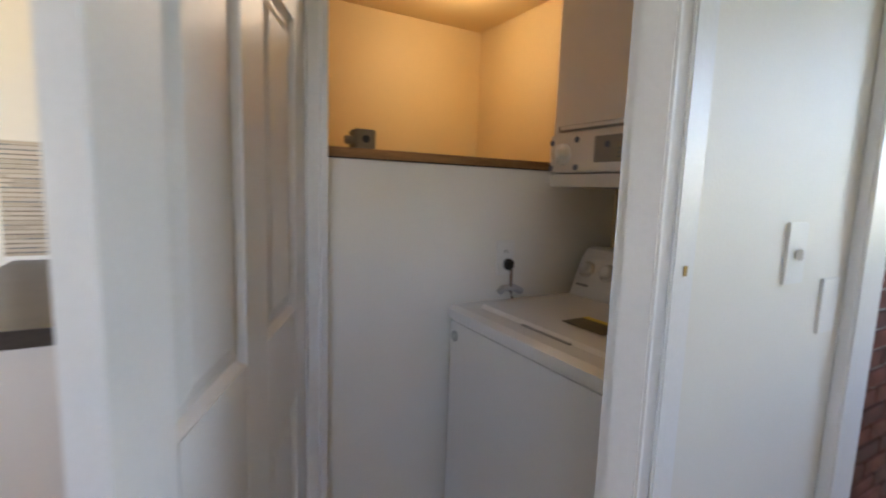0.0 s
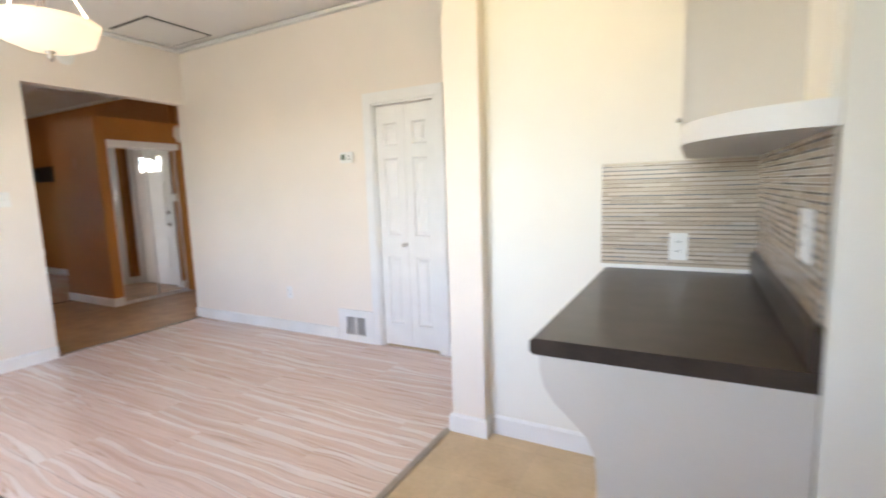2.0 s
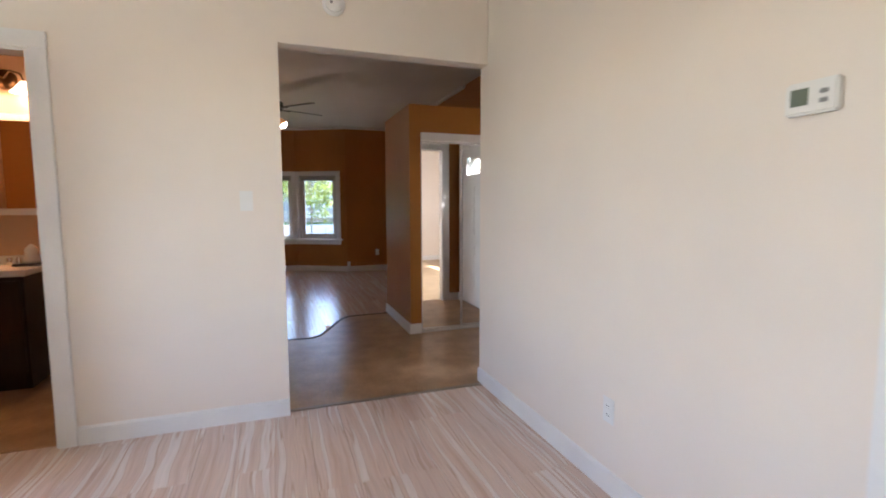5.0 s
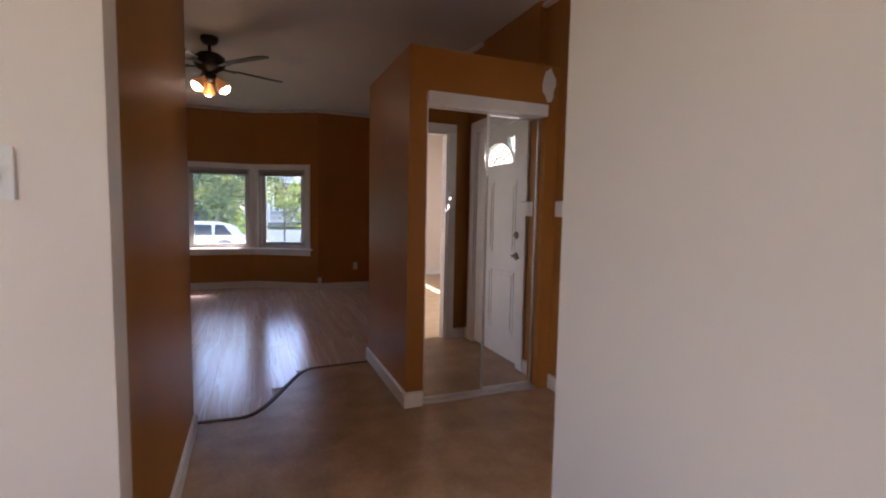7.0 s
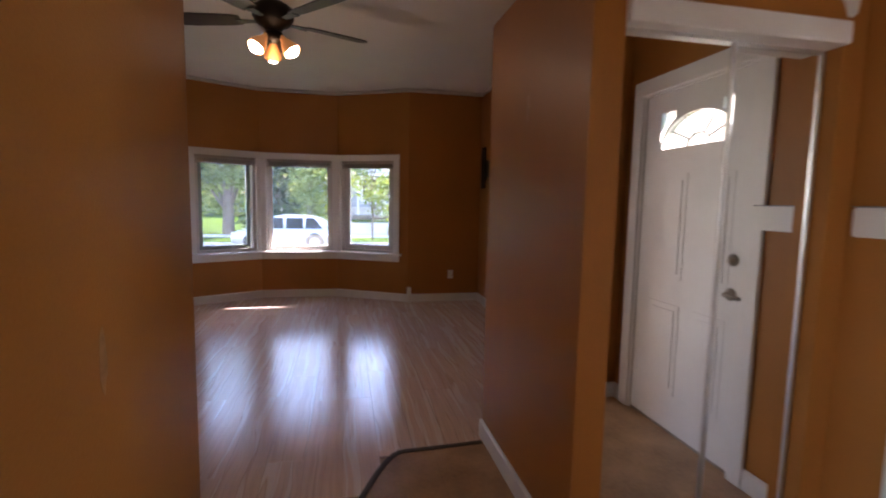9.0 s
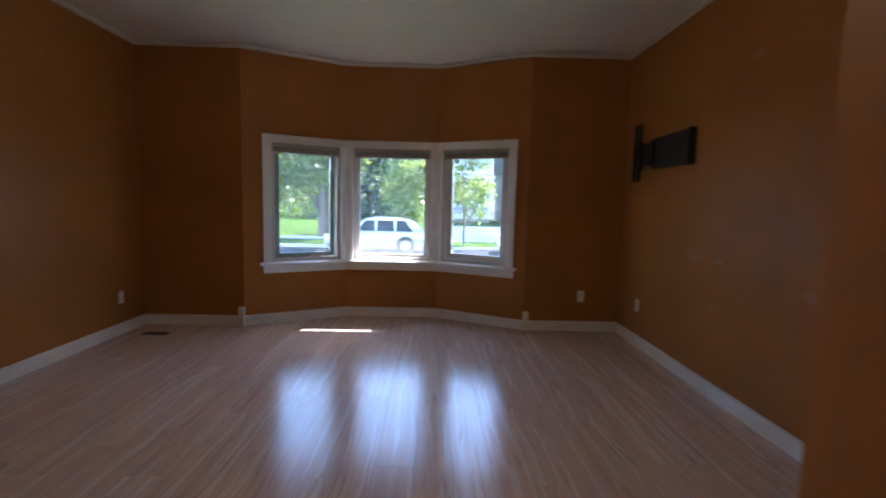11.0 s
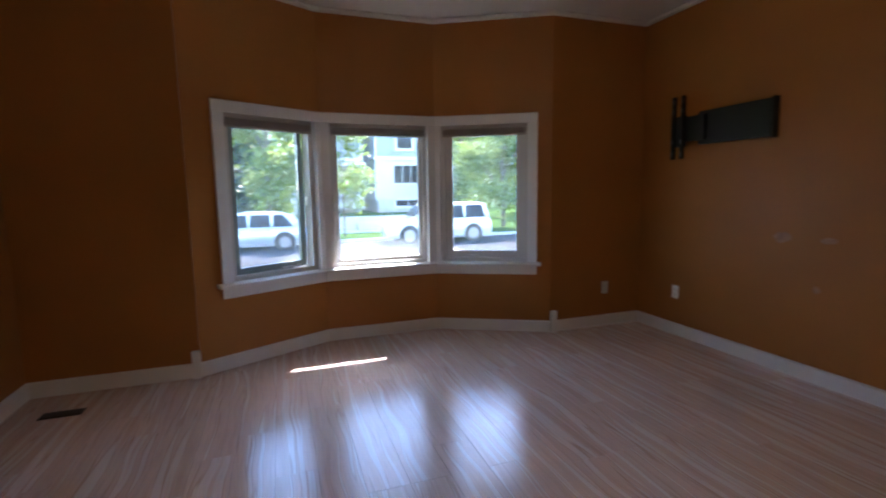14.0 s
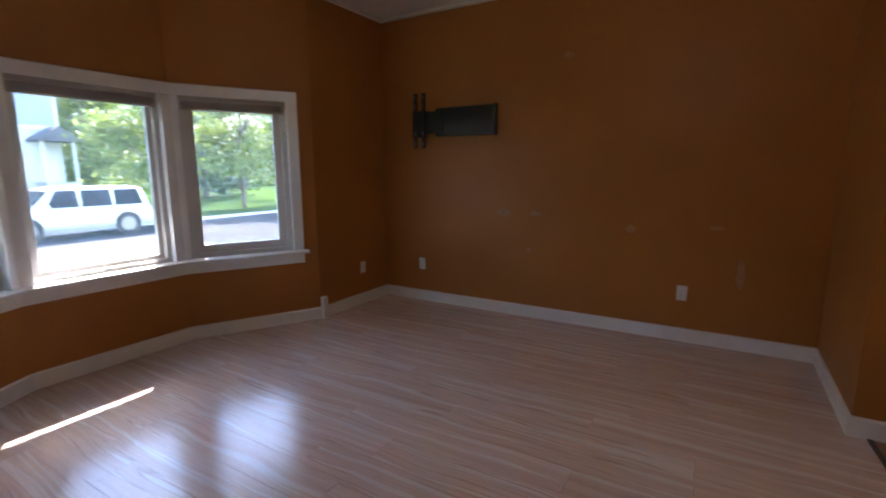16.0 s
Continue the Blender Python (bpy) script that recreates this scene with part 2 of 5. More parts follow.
CAME = material("lead_came", (0.20, 0.20, 0.20), 0.4, 0.8, vary=0.1, bump=0)
MIRROR = material("mirror_silver", (0.86, 0.87, 0.86), 0.01, 1.0, vary=0.0, bump=0)
# the pane's haze stands in for glare from the bright street
GLASS = glass_material("window_glass", haze=0.04)
# darker copy of the sash paint, with the unlit side's shade in its colour
SASHSHADED = material("shaded_sash_paint", (0.26, 0.31, 0.29), 0.45, vary=0.08, scale=6, fine=120)
GLASSFROST = glass_material("frosted_glass", 0.25, (0.55, 0.60, 0.56))
CARGLASS = material("dark_car_glass", (0.015, 0.018, 0.02), 0.15, vary=0.1, bump=0, spec=0.15)
CARWHITE = material("white_car_paint", (0.76, 0.76, 0.75), 0.2, vary=0.01, bump=0, coat=0.6)
CARSILVER = material("silver_car_paint", (0.58, 0.63, 0.68), 0.22, 0.3, vary=0.02, bump=0, coat=0.6)
TYRE = material("tyre_rubber", (0.02, 0.02, 0.02), 0.8, vary=0.1)
ALLOY = material("alloy_rim", (0.30, 0.30, 0.31), 0.3, 0.8, vary=0.05, bump=0)
TAILRED = material("tail_light_red", (0.35, 0.02, 0.02), 0.2, vary=0.05, bump=0)
BARK = material("bark", (0.16, 0.12, 0.09), 0.85, vary=0.3, scale=8, fine=40, bump=0.2, stretch=(3, 3, 0.6))
LEAF = leaf_material("leaves_bright", (0.15, 0.22, 0.035), (0.24, 0.30, 0.06))
LEAFDARK = leaf_material("leaves_dark", (0.025, 0.060, 0.022), (0.05, 0.10, 0.03))
GRASS = material("grass", (0.065, 0.115, 0.022), 0.9, vary=0.3, scale=0.8, fine=30, bump=0.3, spec=0.0)
ASPHALT = material("asphalt", (0.05, 0.05, 0.053), 0.9, vary=0.25, scale=0.35, fine=60, bump=0.1, spec=0.05)
CONCRETE = material("concrete", (0.60, 0.58, 0.55), 0.85, vary=0.1, scale=1.2, fine=50, bump=0.1)
SHINGLE = material("shingle", (0.14, 0.14, 0.15), 0.85, vary=0.2, scale=3, fine=40, bump=0.2)
SIDINGWHITE = material("white_siding", (0.74, 0.74, 0.73), 0.6, vary=0.03, scale=1, fine=30)
SIDINGGREY = material("grey_siding", (0.36, 0.39, 0.44), 0.6, vary=0.04, scale=1, fine=30)
BRICK = random_material("brick_red", (0.26, 0.075, 0.05), (0.10, 0.045, 0.04), 0.8)
MORTAR = material("mortar", (0.45, 0.42, 0.38), 0.9, vary=0.1, scale=20, bump=0.1)
BOWLGLOW = glow("lit_bowl_glass", (1.0, 0.82, 0.55), 0.05)
SHADEGLOW = glow("lit_bell_glass", (1.0, 0.66, 0.36), 0.5)
AMBERSHADE = glow("amber_shade_glass", (0.85, 0.40, 0.14), 0.02)
BULBGLOW = glow("lit_bulb", (1.0, 0.88, 0.68), 5.0)


# ---- mesh helpers ----
def link(name, bm, mat, parent=None, label="", smooth=False):
    bmesh.ops.recalc_face_normals(bm, faces=bm.faces[:]) if len(bm.faces) < 4000 else None
    me = bpy.data.meshes.new(name)
    bm.to_mesh(me)
    bm.free()
    mats = mat if isinstance(mat, (list, tuple)) else [mat]
    for m in mats:
        me.materials.append(m)
    if smooth:
        for p in me.polygons:
            p.use_smooth = True
    ob = new(name, me)
    ob.parent = parent
    if label:
        tagged(ob, label)
    return ob


def part(name, bm, mat, parent, label="", smooth=False):
    return link(name, bm, mat, parent, label, smooth)


def empty(name, m, label, category, group="", kind=""):
    ob = new(name)
    ob.matrix_world = m
    return tagged(ob, label, category, group, kind)


def add_box(bm, x0, x1, y0, y1, z0, z1, bevel=0.0, mat=0):
    r = bmesh.ops.create_cube(bm, size=1)
    for v in r["verts"]:
        v.co = (x0 + (v.co.x + 0.5) * (x1 - x0), y0 + (v.co.y + 0.5) * (y1 - y0), z0 + (v.co.z + 0.5) * (z1 - z0))
    fs = {f for v in r["verts"] for f in v.link_faces}
    for f in fs:
        f.material_index = mat
    if bevel:
        es = {e for v in r["verts"] for e in v.link_edges}
        bmesh.ops.bevel(bm, geom=list(es), offset=bevel, segments=2, affect="EDGES", material=-1)
    return bm


def box(x0, x1, y0, y1, z0, z1, bevel=0.0):
    return add_box(bmesh.new(), x0, x1, y0, y1, z0, z1, bevel)


def prism(outline, t0, t1, axis="Y"):
    """A board with the outline (u, w) in its plane, between t0 and t1 across it."""
    bm = bmesh.new()
    def at(u, w, t):
        return {"Y": (u, t, w), "X": (t, u, w), "Z": (u, w, t)}[axis]
    a = [bm.verts.new(at(u, w, t0)) for u, w in outline]
    b = [bm.verts.new(at(u, w, t1)) for u, w in outline]
    bm.faces.new(a)
    bm.faces.new(b[::-1])
    for i in range(len(outline)):
        j = (i + 1) % len(outline)
        bm.faces.new([a[j], a[i], b[i], b[j]])
    return bm


def wall(name, p0, p1, thick, z0, z1, front, back, openings=(), label="", reveal=None):
    """A wall whose seen face runs from p0 to p1 with its normal to the left of that way. openings: (s0, s1, z0, z1) along it."""
    p0, p1 = Vector(p0), Vector(p1)
    L = (p1 - p0).length
    d = (p1 - p0) / L
    bm = bmesh.new()
    cuts = sorted({0.0, L, *[s for o in openings for s in o[:2]]})
    zs = sorted({z0, z1, *[z for o in openings for z in o[2:]]})
    def inside(s, z):
        return any(o[0] < s < o[1] and o[2] < z < o[3] for o in openings)
    def solid(i, k):
        if not (0 <= i < len(cuts) - 1 and 0 <= k < len(zs) - 1):
            return False
        return not inside((cuts[i] + cuts[i + 1]) / 2, (zs[k] + zs[k + 1]) / 2)
    def quad(pts, mi):
        f = bm.faces.new([bm.verts.new(p) for p in pts])
        f.material_index = mi
    for i in range(len(cuts) - 1):
        for k in range(len(zs) - 1):
            if not solid(i, k):
                continue
            a, b, c, e = cuts[i], cuts[i + 1], zs[k], zs[k + 1]
            quad([(a, 0, c), (a, 0, e), (b, 0, e), (b, 0, c)], 0)
            quad([(a, -thick, c), (b, -thick, c), (b, -thick, e), (a, -thick, e)], 1)
            if not solid(i - 1, k):
                quad([(a, 0, c), (a, -thick, c), (a, -thick, e), (a, 0, e)], 2)
            if not solid(i + 1, k):
                quad([(b, 0, c), (b, 0, e), (b, -thick, e), (b, -thick, c)], 2)
            if not solid(i, k - 1):
                quad([(a, 0, c), (b, 0, c), (b, -thick, c), (a, -thick, c)], 2)
            if not solid(i, k + 1):
                quad([(a, 0, e), (a, -thick, e), (b, -thick, e), (b, 0, e)], 2)
    bmesh.ops.remove_doubles(bm, verts=bm.verts[:], dist=1e-5)
    ob = link(name, bm, [front, back, reveal or front])
    ob.matrix_world = Matrix.Translation((*p0, 0)) @ Matrix.Rotation(math.atan2(d.y, d.x), 4, "Z")
    return tagged(ob, label or "painted plaster wall", "wall", kind="structure")



# ---- structure ----
H = 2.82
wall("wall_dining_east", (4.114, 2.305), (4.114, 6.016), 0.12, 0, H, CREAM, CREAM, [(0.625, 1.195, 0, 2.02)], "smooth cream painted dining room wall")
wall("wall_dining_north", (4.114, 5.9), (-0.6, 5.9), 0.12, 0, H, CREAM, ORANGE, [(0.0, 1.359, 0, 2.275), (2.559, 3.324, 0, 2.115)], "cream wall with bathroom door and hall opening")
# out of view; both openings are added to let daylight in
wall("wall_dining_west", (-0.6, 5.9), (-0.6, -1.6), 0.12, 0, H, CREAM, CREAM, [(1.5, 3.4, 0.75, 2.25), (3.85, 4.6, 1.2, 2.0)], "unseen cream wall with openings added for daylight")
wall("wall_stub", (3.09, 2.115), (3.09, 2.305), 1.03, 0, H, CREAM, CREAM, (), "cream stub wall between kitchen and dining (west one added to block light)")
# unseen wall added to keep the dining daylight off the laundry door
wall("wall_light_block_west", (0.62, 2.305), (0.62, 2.115), 1.22, 0, H, CREAM, CREAM, (), "cream stub wall between kitchen and dining (west one added to block light)")
wall("wall_kitchen_east", (3.165, 0.945), (3.165, 2.115), 0.12, 0, H, PALE, PALE, (), "off-white kitchen wall")
wall("wall_kitchen_side", (2.13, 0.945), (3.285, 0.945), 0.12, 0, H, PALE, YELLOW, (), "off-white wall behind the kitchen counter")
wall("wall_laundry_angle", (1.165, 0.40), (1.997, 0.729), 0.05, 0, H, PALE, YELLOW, [(0.015, 0.775, 0, 2.05)], "short angled wall around the laundry doorway")
wall("wall_laundry_nib", (1.997, 0.729), (2.03, 0.945), 0.10, 0, H, PALE, YELLOW, (), "narrow off-white wall return beside the counter")
wall("wall_laundry_west", (1.165, -0.28), (1.165, 0.40), 0.03, 0, H, PALE, YELLOW, (), "white painted wall with switch plates")
wall("wall_over_backdoor", (1.165, -1.6), (1.165, -0.28), 0.10, 0, H, PALE, PALE, [(0.12, 1.19, 0, 2.08)], "white painted wall around the back doorway")
wall("wall_laundry_half", (1.985, -0.52), (1.985, 0.655), 0.12, 0, 1.355, PALE, YELLOW, (), "white half-height partition beside the washer")
wall("wall_laundry_back", (1.265, -0.52), (3.03, -0.52), 0.1, 0, H, YELLOW, YELLOW, (), "yellow painted closet wall")
wall("wall_laundry_far", (2.97, -0.52), (2.97, 0.83), 0.1, 0, H, YELLOW, YELLOW, (), "yellow painted closet wall")
# never in view; its opening is added to light the laundry side
wall("wall_kitchen_south", (-0.6, -1.6), (1.165, -1.6), 0.12, 0, H, PALE, PALE, [(0.4, 1.3, 1.0, 2.05)], "unseen off-white kitchen wall with an added opening")
wall("wall_hall_west", (2.74, 7.5), (2.74, 6.02), 0.12, 0, H, ORANGE, PEACH, (), "burnt orange hallway wall")
wall("wall_living_south", (0.105, 7.5), (2.619, 7.5), 0.12, 0, H, ORANGE, PEACH, (), "burnt orange living room wall")
wall("wall_living_west", (0.105, 12.36), (0.105, 7.38), 0.15, 0, H, ORANGE, ORANGE, (), "burnt orange living room wall with scuffs")
wall("wall_foyer_east", (5.08, 5.9), (5.08, 7.60), 0.15, 0, H, ORANGE, ORANGE, [(0.29, 1.20, 0, 2.055)], "burnt orange foyer wall with front door")
wall("wall_foyer_south", (4.22, 6.02), (5.08, 6.02), 0.11, 0, H, ORANGE, CREAM, [(0.05, 0.63, 0, 2.05)], "orange foyer wall with a cased doorway")
wall("wall_living_east", (5.015, 7.6), (5.015, 12.36), 0.15, 0, H, ORANGE, ORANGE, (), "burnt orange living room wall with patch marks")
wall("wall_front_west", (1.128, 12.215), (0.105, 12.215), 0.15, 0, H, ORANGE, ORANGE, (), "burnt orange wall beside the bay")
wall("wall_front_east", (5.015, 12.215), (4.025, 12.215), 0.15, 0, H, ORANGE, ORANGE, (), "burnt orange wall beside the bay")
BAY = [((2.079, 12.716), (1.128, 12.212), 0.055, 0.80), ((3.10, 12.716), (2.079, 12.716), 0.075, 0.945), ((4.025, 12.216), (3.10, 12.716), 0.21, 1.0)]
for nm, (a, b, s0, s1) in zip(("west", "middle", "east"), BAY):
    wall("wall_bay_" + nm, a, b, 0.15, 0, H, ORANGE, ORANGE, [(s0, s1, 0.645, 1.90)], "burnt orange bay window wall", reveal=TRIM)
wall("wall_side_room_south", (4.234, 1.4), (6.9, 1.4), 0.1, 0, H, CREAM, CREAM, (), "cream wall of the side room")
# unseen opening, sized to throw a thin sun patch on this floor
wall("wall_side_room_east", (6.9, 1.3), (6.9, 6.02), 0.12, 0, H, CREAM, CREAM, [(2.8, 4.4, 1.75, 2.2)], "cream wall of the side room with window")
wall("wall_side_room_west", (4.234, 2.30), (4.234, 1.3), 0.12, 0, H, CREAM, CREAM, (), "cream wall of the side room")
wall("wall_side_room_north", (6.9, 5.9), (5.23, 5.9), 0.12, 0, H, CREAM, CREAM, (), "cream wall of the side room")
wall("wall_bath_east", (1.9, 6.02), (1.9, 7.38), 0.1, 0, H, PEACH, PEACH, (), "peach bathroom wall")
wall("wall_bath_west", (0.2, 7.38), (0.2, 6.02), 0.1, 0, H, PEACH, PEACH, (), "peach bathroom wall")

tagged(link("subfloor", box(-0.8, 5.25, -1.8, 13.0, -0.12, -0.012), VINYL), "floor slab under the rooms", "floor", kind="structure")
tagged(link("subfloor_side_room", box(5.25, 7.05, 1.2, 6.02, -0.12, -0.012), VINYL), "floor slab under the side room", "floor", kind="structure")
tagged(link("floor_kitchen", box(-0.6, 3.165, -1.6, 2.335, -0.012, 0.003), VINYL_PALE), "pale tan vinyl kitchen floor", "floor", kind="structure")
tagged(link("floor_bath", box(0.2, 1.9, 5.93, 7.4, -0.012, 0.004), VINYL), "tan vinyl bathroom floor", "floor", kind="structure")
tagged(link("floor_side_room", box(4.135, 6.9, 1.4, 5.955, -0.012, 0.002), VINYL_PALE), "pale vinyl floor of the side room", "floor", kind="structure")


def seam(x):
    """The wavy front edge of the hall's vinyl."""
    u = min(1.0, max(0.0, (x - 2.98) / 0.52))
    return 7.63 + 0.80 * (u * u * (3 - 2 * u)) - 0.03 * math.sin((x - 2.7) * 2.4)


bm = bmesh.new()
n = 48
tops, bots = [], []
for i in range(n + 1):
    x = 2.70 + (5.1 - 2.70) * i / n
    tops.append((bm.verts.new((x, seam(x) if x < 3.99 else 8.42, 0.004)), bm.verts.new((x, 5.955, 0.004))))
for i in range(n):
    bm.faces.new([tops[i][1], tops[i + 1][1], tops[i + 1][0], tops[i][0]])
r = bmesh.ops.extrude_face_region(bm, geom=bm.faces[:])
bmesh.ops.translate(bm, verts=[v for v in r["geom"] if isinstance(v, bmesh.types.BMVert)], vec=(0, 0, -0.018))
tagged(link("floor_hall", bm, VINYL), "tan marbled vinyl hall floor with wavy edge", "floor", kind="structure")

tagged(link("ceiling", box(-0.8, 5.25, -1.8, 12.4, H, H + 0.1), CEIL), "white painted plaster ceiling", "ceiling", kind="structure")
tagged(link("ceiling_side_room", box(5.25, 7.1, 1.2, 6.02, H, H + 0.1), CEIL), "white painted plaster ceiling", "ceiling", kind="structure")
tagged(link("ceiling_bay", box(0.9, 4.2, 12.40, 12.95, H, H + 0.1), CEIL), "white painted bay ceiling", "ceiling", kind="structure")
tagged(link("ceiling_laundry", prism([(1.18, -0.57), (3.02, -0.57), (3.02, 0.84), (2.08, 0.84), (2.02, 0.70), (1.18, 0.38)], 2.13, 2.19, "Z"), YELLOW), "low yellow closet ceiling", "ceiling", kind="structure")


def strip(name, pts, h, thick, mat, label, z0=0.0, category="baseboard", kind="structure", bev=0.005):
    """A moulding along the polyline pts, its body to the left of the way."""
    bm = bmesh.new()
    prof = [(0, 0), (thick, 0), (thick, h - bev * 2), (thick - bev, h - bev), (thick * 0.45, h), (0, h)]
    P = [Vector(p) for p in pts]
    rings = []
    for i, p in enumerate(P):
        d0 = (P[i] - P[i - 1]).normalized() if i else (P[1] - P[0]).normalized()
        d1 = (P[i + 1] - P[i]).normalized() if i < len(P) - 1 else d0
        n0, n1 = Vector((-d0.y, d0.x)), Vector((-d1.y, d1.x))
        mit = (n0 + n1).normalized()
        k = 1 / max(0.3, mit.dot(n0))
        rings.append([bm.verts.new((p.x + mit.x * a * k, p.y + mit.y * a * k, z0 + b)) for a, b in prof])
    for a, b in zip(rings, rings[1:]):
        for j in range(len(prof)):
            bm.faces.new([a[j], a[(j + 1) % len(prof)], b[(j + 1) % len(prof)], b[j]])
    bm.faces.new(rings[0])
    bm.faces.new(rings[-1][::-1])
    return tagged(link(name, bm, mat), label, category, kind=kind)


WB = "white painted wooden baseboard"
for pts in ([(4.114, 3.985), (4.114, 6.016)], [(4.114, 2.305), (4.114, 2.845)], [(3.165, 1.46), (3.165, 2.115), (3.09, 2.115), (3.09, 2.305), (4.114, 2.305)],
            [(2.755, 5.9), (1.645, 5.9)], [(0.105, 7.5), (2.74, 7.5), (2.74, 6.02)],
            [(4.234, 1.4), (6.9, 1.4), (6.9, 5.9)], [(4.935, 6.02), (5.08, 6.02), (5.08, 6.08)], [(5.08, 7.20), (5.08, 7.41)],
            [(4.085, 7.415), (3.975, 7.415), (3.975, 8.49), (5.015, 8.49), (5.015, 12.215), (4.025, 12.215), (3.10, 12.716), (2.079, 12.716), (1.128, 12.212), (0.105, 12.215), (0.105, 7.5)],
            [(1.9, 7.38), (0.2, 7.38)]):
    strip("baseboard", pts[::1], 0.105, 0.016, TRIM, WB)
WC = "white cove moulding under the ceiling"
for pts in ([(3.09, 2.305), (4.114, 2.305), (4.114, 5.9), (-0.6, 5.9)], [(5.08, 6.02), (5.08, 7.6)],
            [(5.015, 8.49), (5.015, 12.215), (4.025, 12.215), (3.10, 12.716), (2.079, 12.716), (1.128, 12.212), (0.105, 12.215), (0.105, 7.5)]):
    strip("crown_trim", pts, 0.04, 0.045, CEIL, WC, H - 0.04, "moulding", bev=0.01)

# floor transition strips
tagged(link("trim_threshold_hall", box(2.757, 4.098, 5.93, 5.965, 0.0, 0.007, 0.002), STRIPMETAL), "thin metal floor strip at the hall opening", "threshold", kind="structure")
tagged(link("trim_threshold_kitchen", box(-0.6, 3.09, 2.315, 2.355, 0.0, 0.008, 0.003), STRIPMETAL), "grey metal floor strip between kitchen and dining", "threshold", kind="structure")
pts = [(3.95 - 1.2 * i / 40, seam(3.95 - 1.2 * i / 40)) for i in range(41)]
strip("trim_wavy_strip", pts, 0.012, 0.028, DARKSTRIP, "dark rubber strip along the wavy floor seam", 0.0, "threshold", bev=0.003)


# ---- placing ----
def on_wall(x, y, normal, z=0.0):
    """A pose on a wall: its own x runs along the wall, y out of it. normal: 'E' faces -x, 'N' faces -y, 'W' faces +x, 'S' faces +y."""
    return pose(x, y, z, 0, 0, {"E": 90, "N": 180, "W": -90, "S": 0}[normal])


def casing(m, x0, x1, top, width, label, name="door_frame", depth=0.02, jamb=0.12, mat=None):
    """Casing round an opening from x0 to x1 of the wall's own x, with lined jambs."""
    mat = mat or TRIM
    ob = empty(name, m, label, "door frame", kind="structure")
    part("side_casing", box(x0 - width, x0, 0, depth, 0, top, 0.004), mat, ob)
    part("side_casing", box(x1, x1 + width, 0, depth, 0, top, 0.004), mat, ob)
    part("head_casing", box(x0 - width, x1 + width, 0, depth, top, top + width, 0.004), mat, ob)
    if jamb:
        part("jamb", box(x0 - 0.002, x0 + 0.014, -jamb, 0.003, 0, top), mat, ob)
        part("jamb", box(x1 - 0.014, x1 + 0.002, -jamb, 0.003, 0, top), mat, ob)
        part("head_jamb", box(x0 + 0.014, x1 - 0.014, -jamb, 0.003, top - 0.014, top + 0.002), mat, ob)
    return ob


def lathe(profile, seg=24, axis="Z"):
    """A turned body from (radius, height) pairs."""
    bm = bmesh.new()
    rings = []
    for r, h in profile:
        ring = []
        for i in range(seg):
            a = 2 * math.pi * i / seg
            p = (r * math.cos(a), r * math.sin(a), h)
            if axis == "Y":
                p = (p[0], h, p[1])
            elif axis == "X":
                p = (h, p[0], p[1])
            ring.append(bm.verts.new(p))
        rings.append(ring)
    for a, b in zip(rings, rings[1:]):
        for i in range(seg):
            bm.faces.new([a[i], a[(i + 1) % seg], b[(i + 1) % seg], b[i]])
    bm.faces.new(rings[0][::-1])
    bm.faces.new(rings[-1])
    return bm


def moved(bm, x, y, z, m=None):
    if m:
        bmesh.ops.transform(bm, matrix=m, verts=bm.verts[:])
    bmesh.ops.translate(bm, verts=bm.verts[:], vec=(x, y, z))
    return bm


def tube(points, radius, seg=8):
    """A round rod along points."""
    bm = bmesh.new()
    P = [Vector(p) for p in points]
    rings = []
    for i, p in enumerate(P):
        d = (P[min(i + 1, len(P) - 1)] - P[max(i - 1, 0)]).normalized()
        u = d.cross(Vector((0.31, 0.17, 0.93))).normalized()
        v = d.cross(u)
        rr = radius[i] if isinstance(radius, (list, tuple)) else radius
        rings.append([bm.verts.new(p + u * rr * math.cos(2 * math.pi * k / seg) + v * rr * math.sin(2 * math.pi * k / seg)) for k in range(seg)])
    for a, b in zip(rings, rings[1:]):
        for k in range(seg):
            bm.faces.new([a[k], a[(k + 1) % seg], b[(k + 1) % seg], b[k]])
    bm.faces.new(rings[0][::-1])
    bm.faces.new(rings[-1])
    return bm


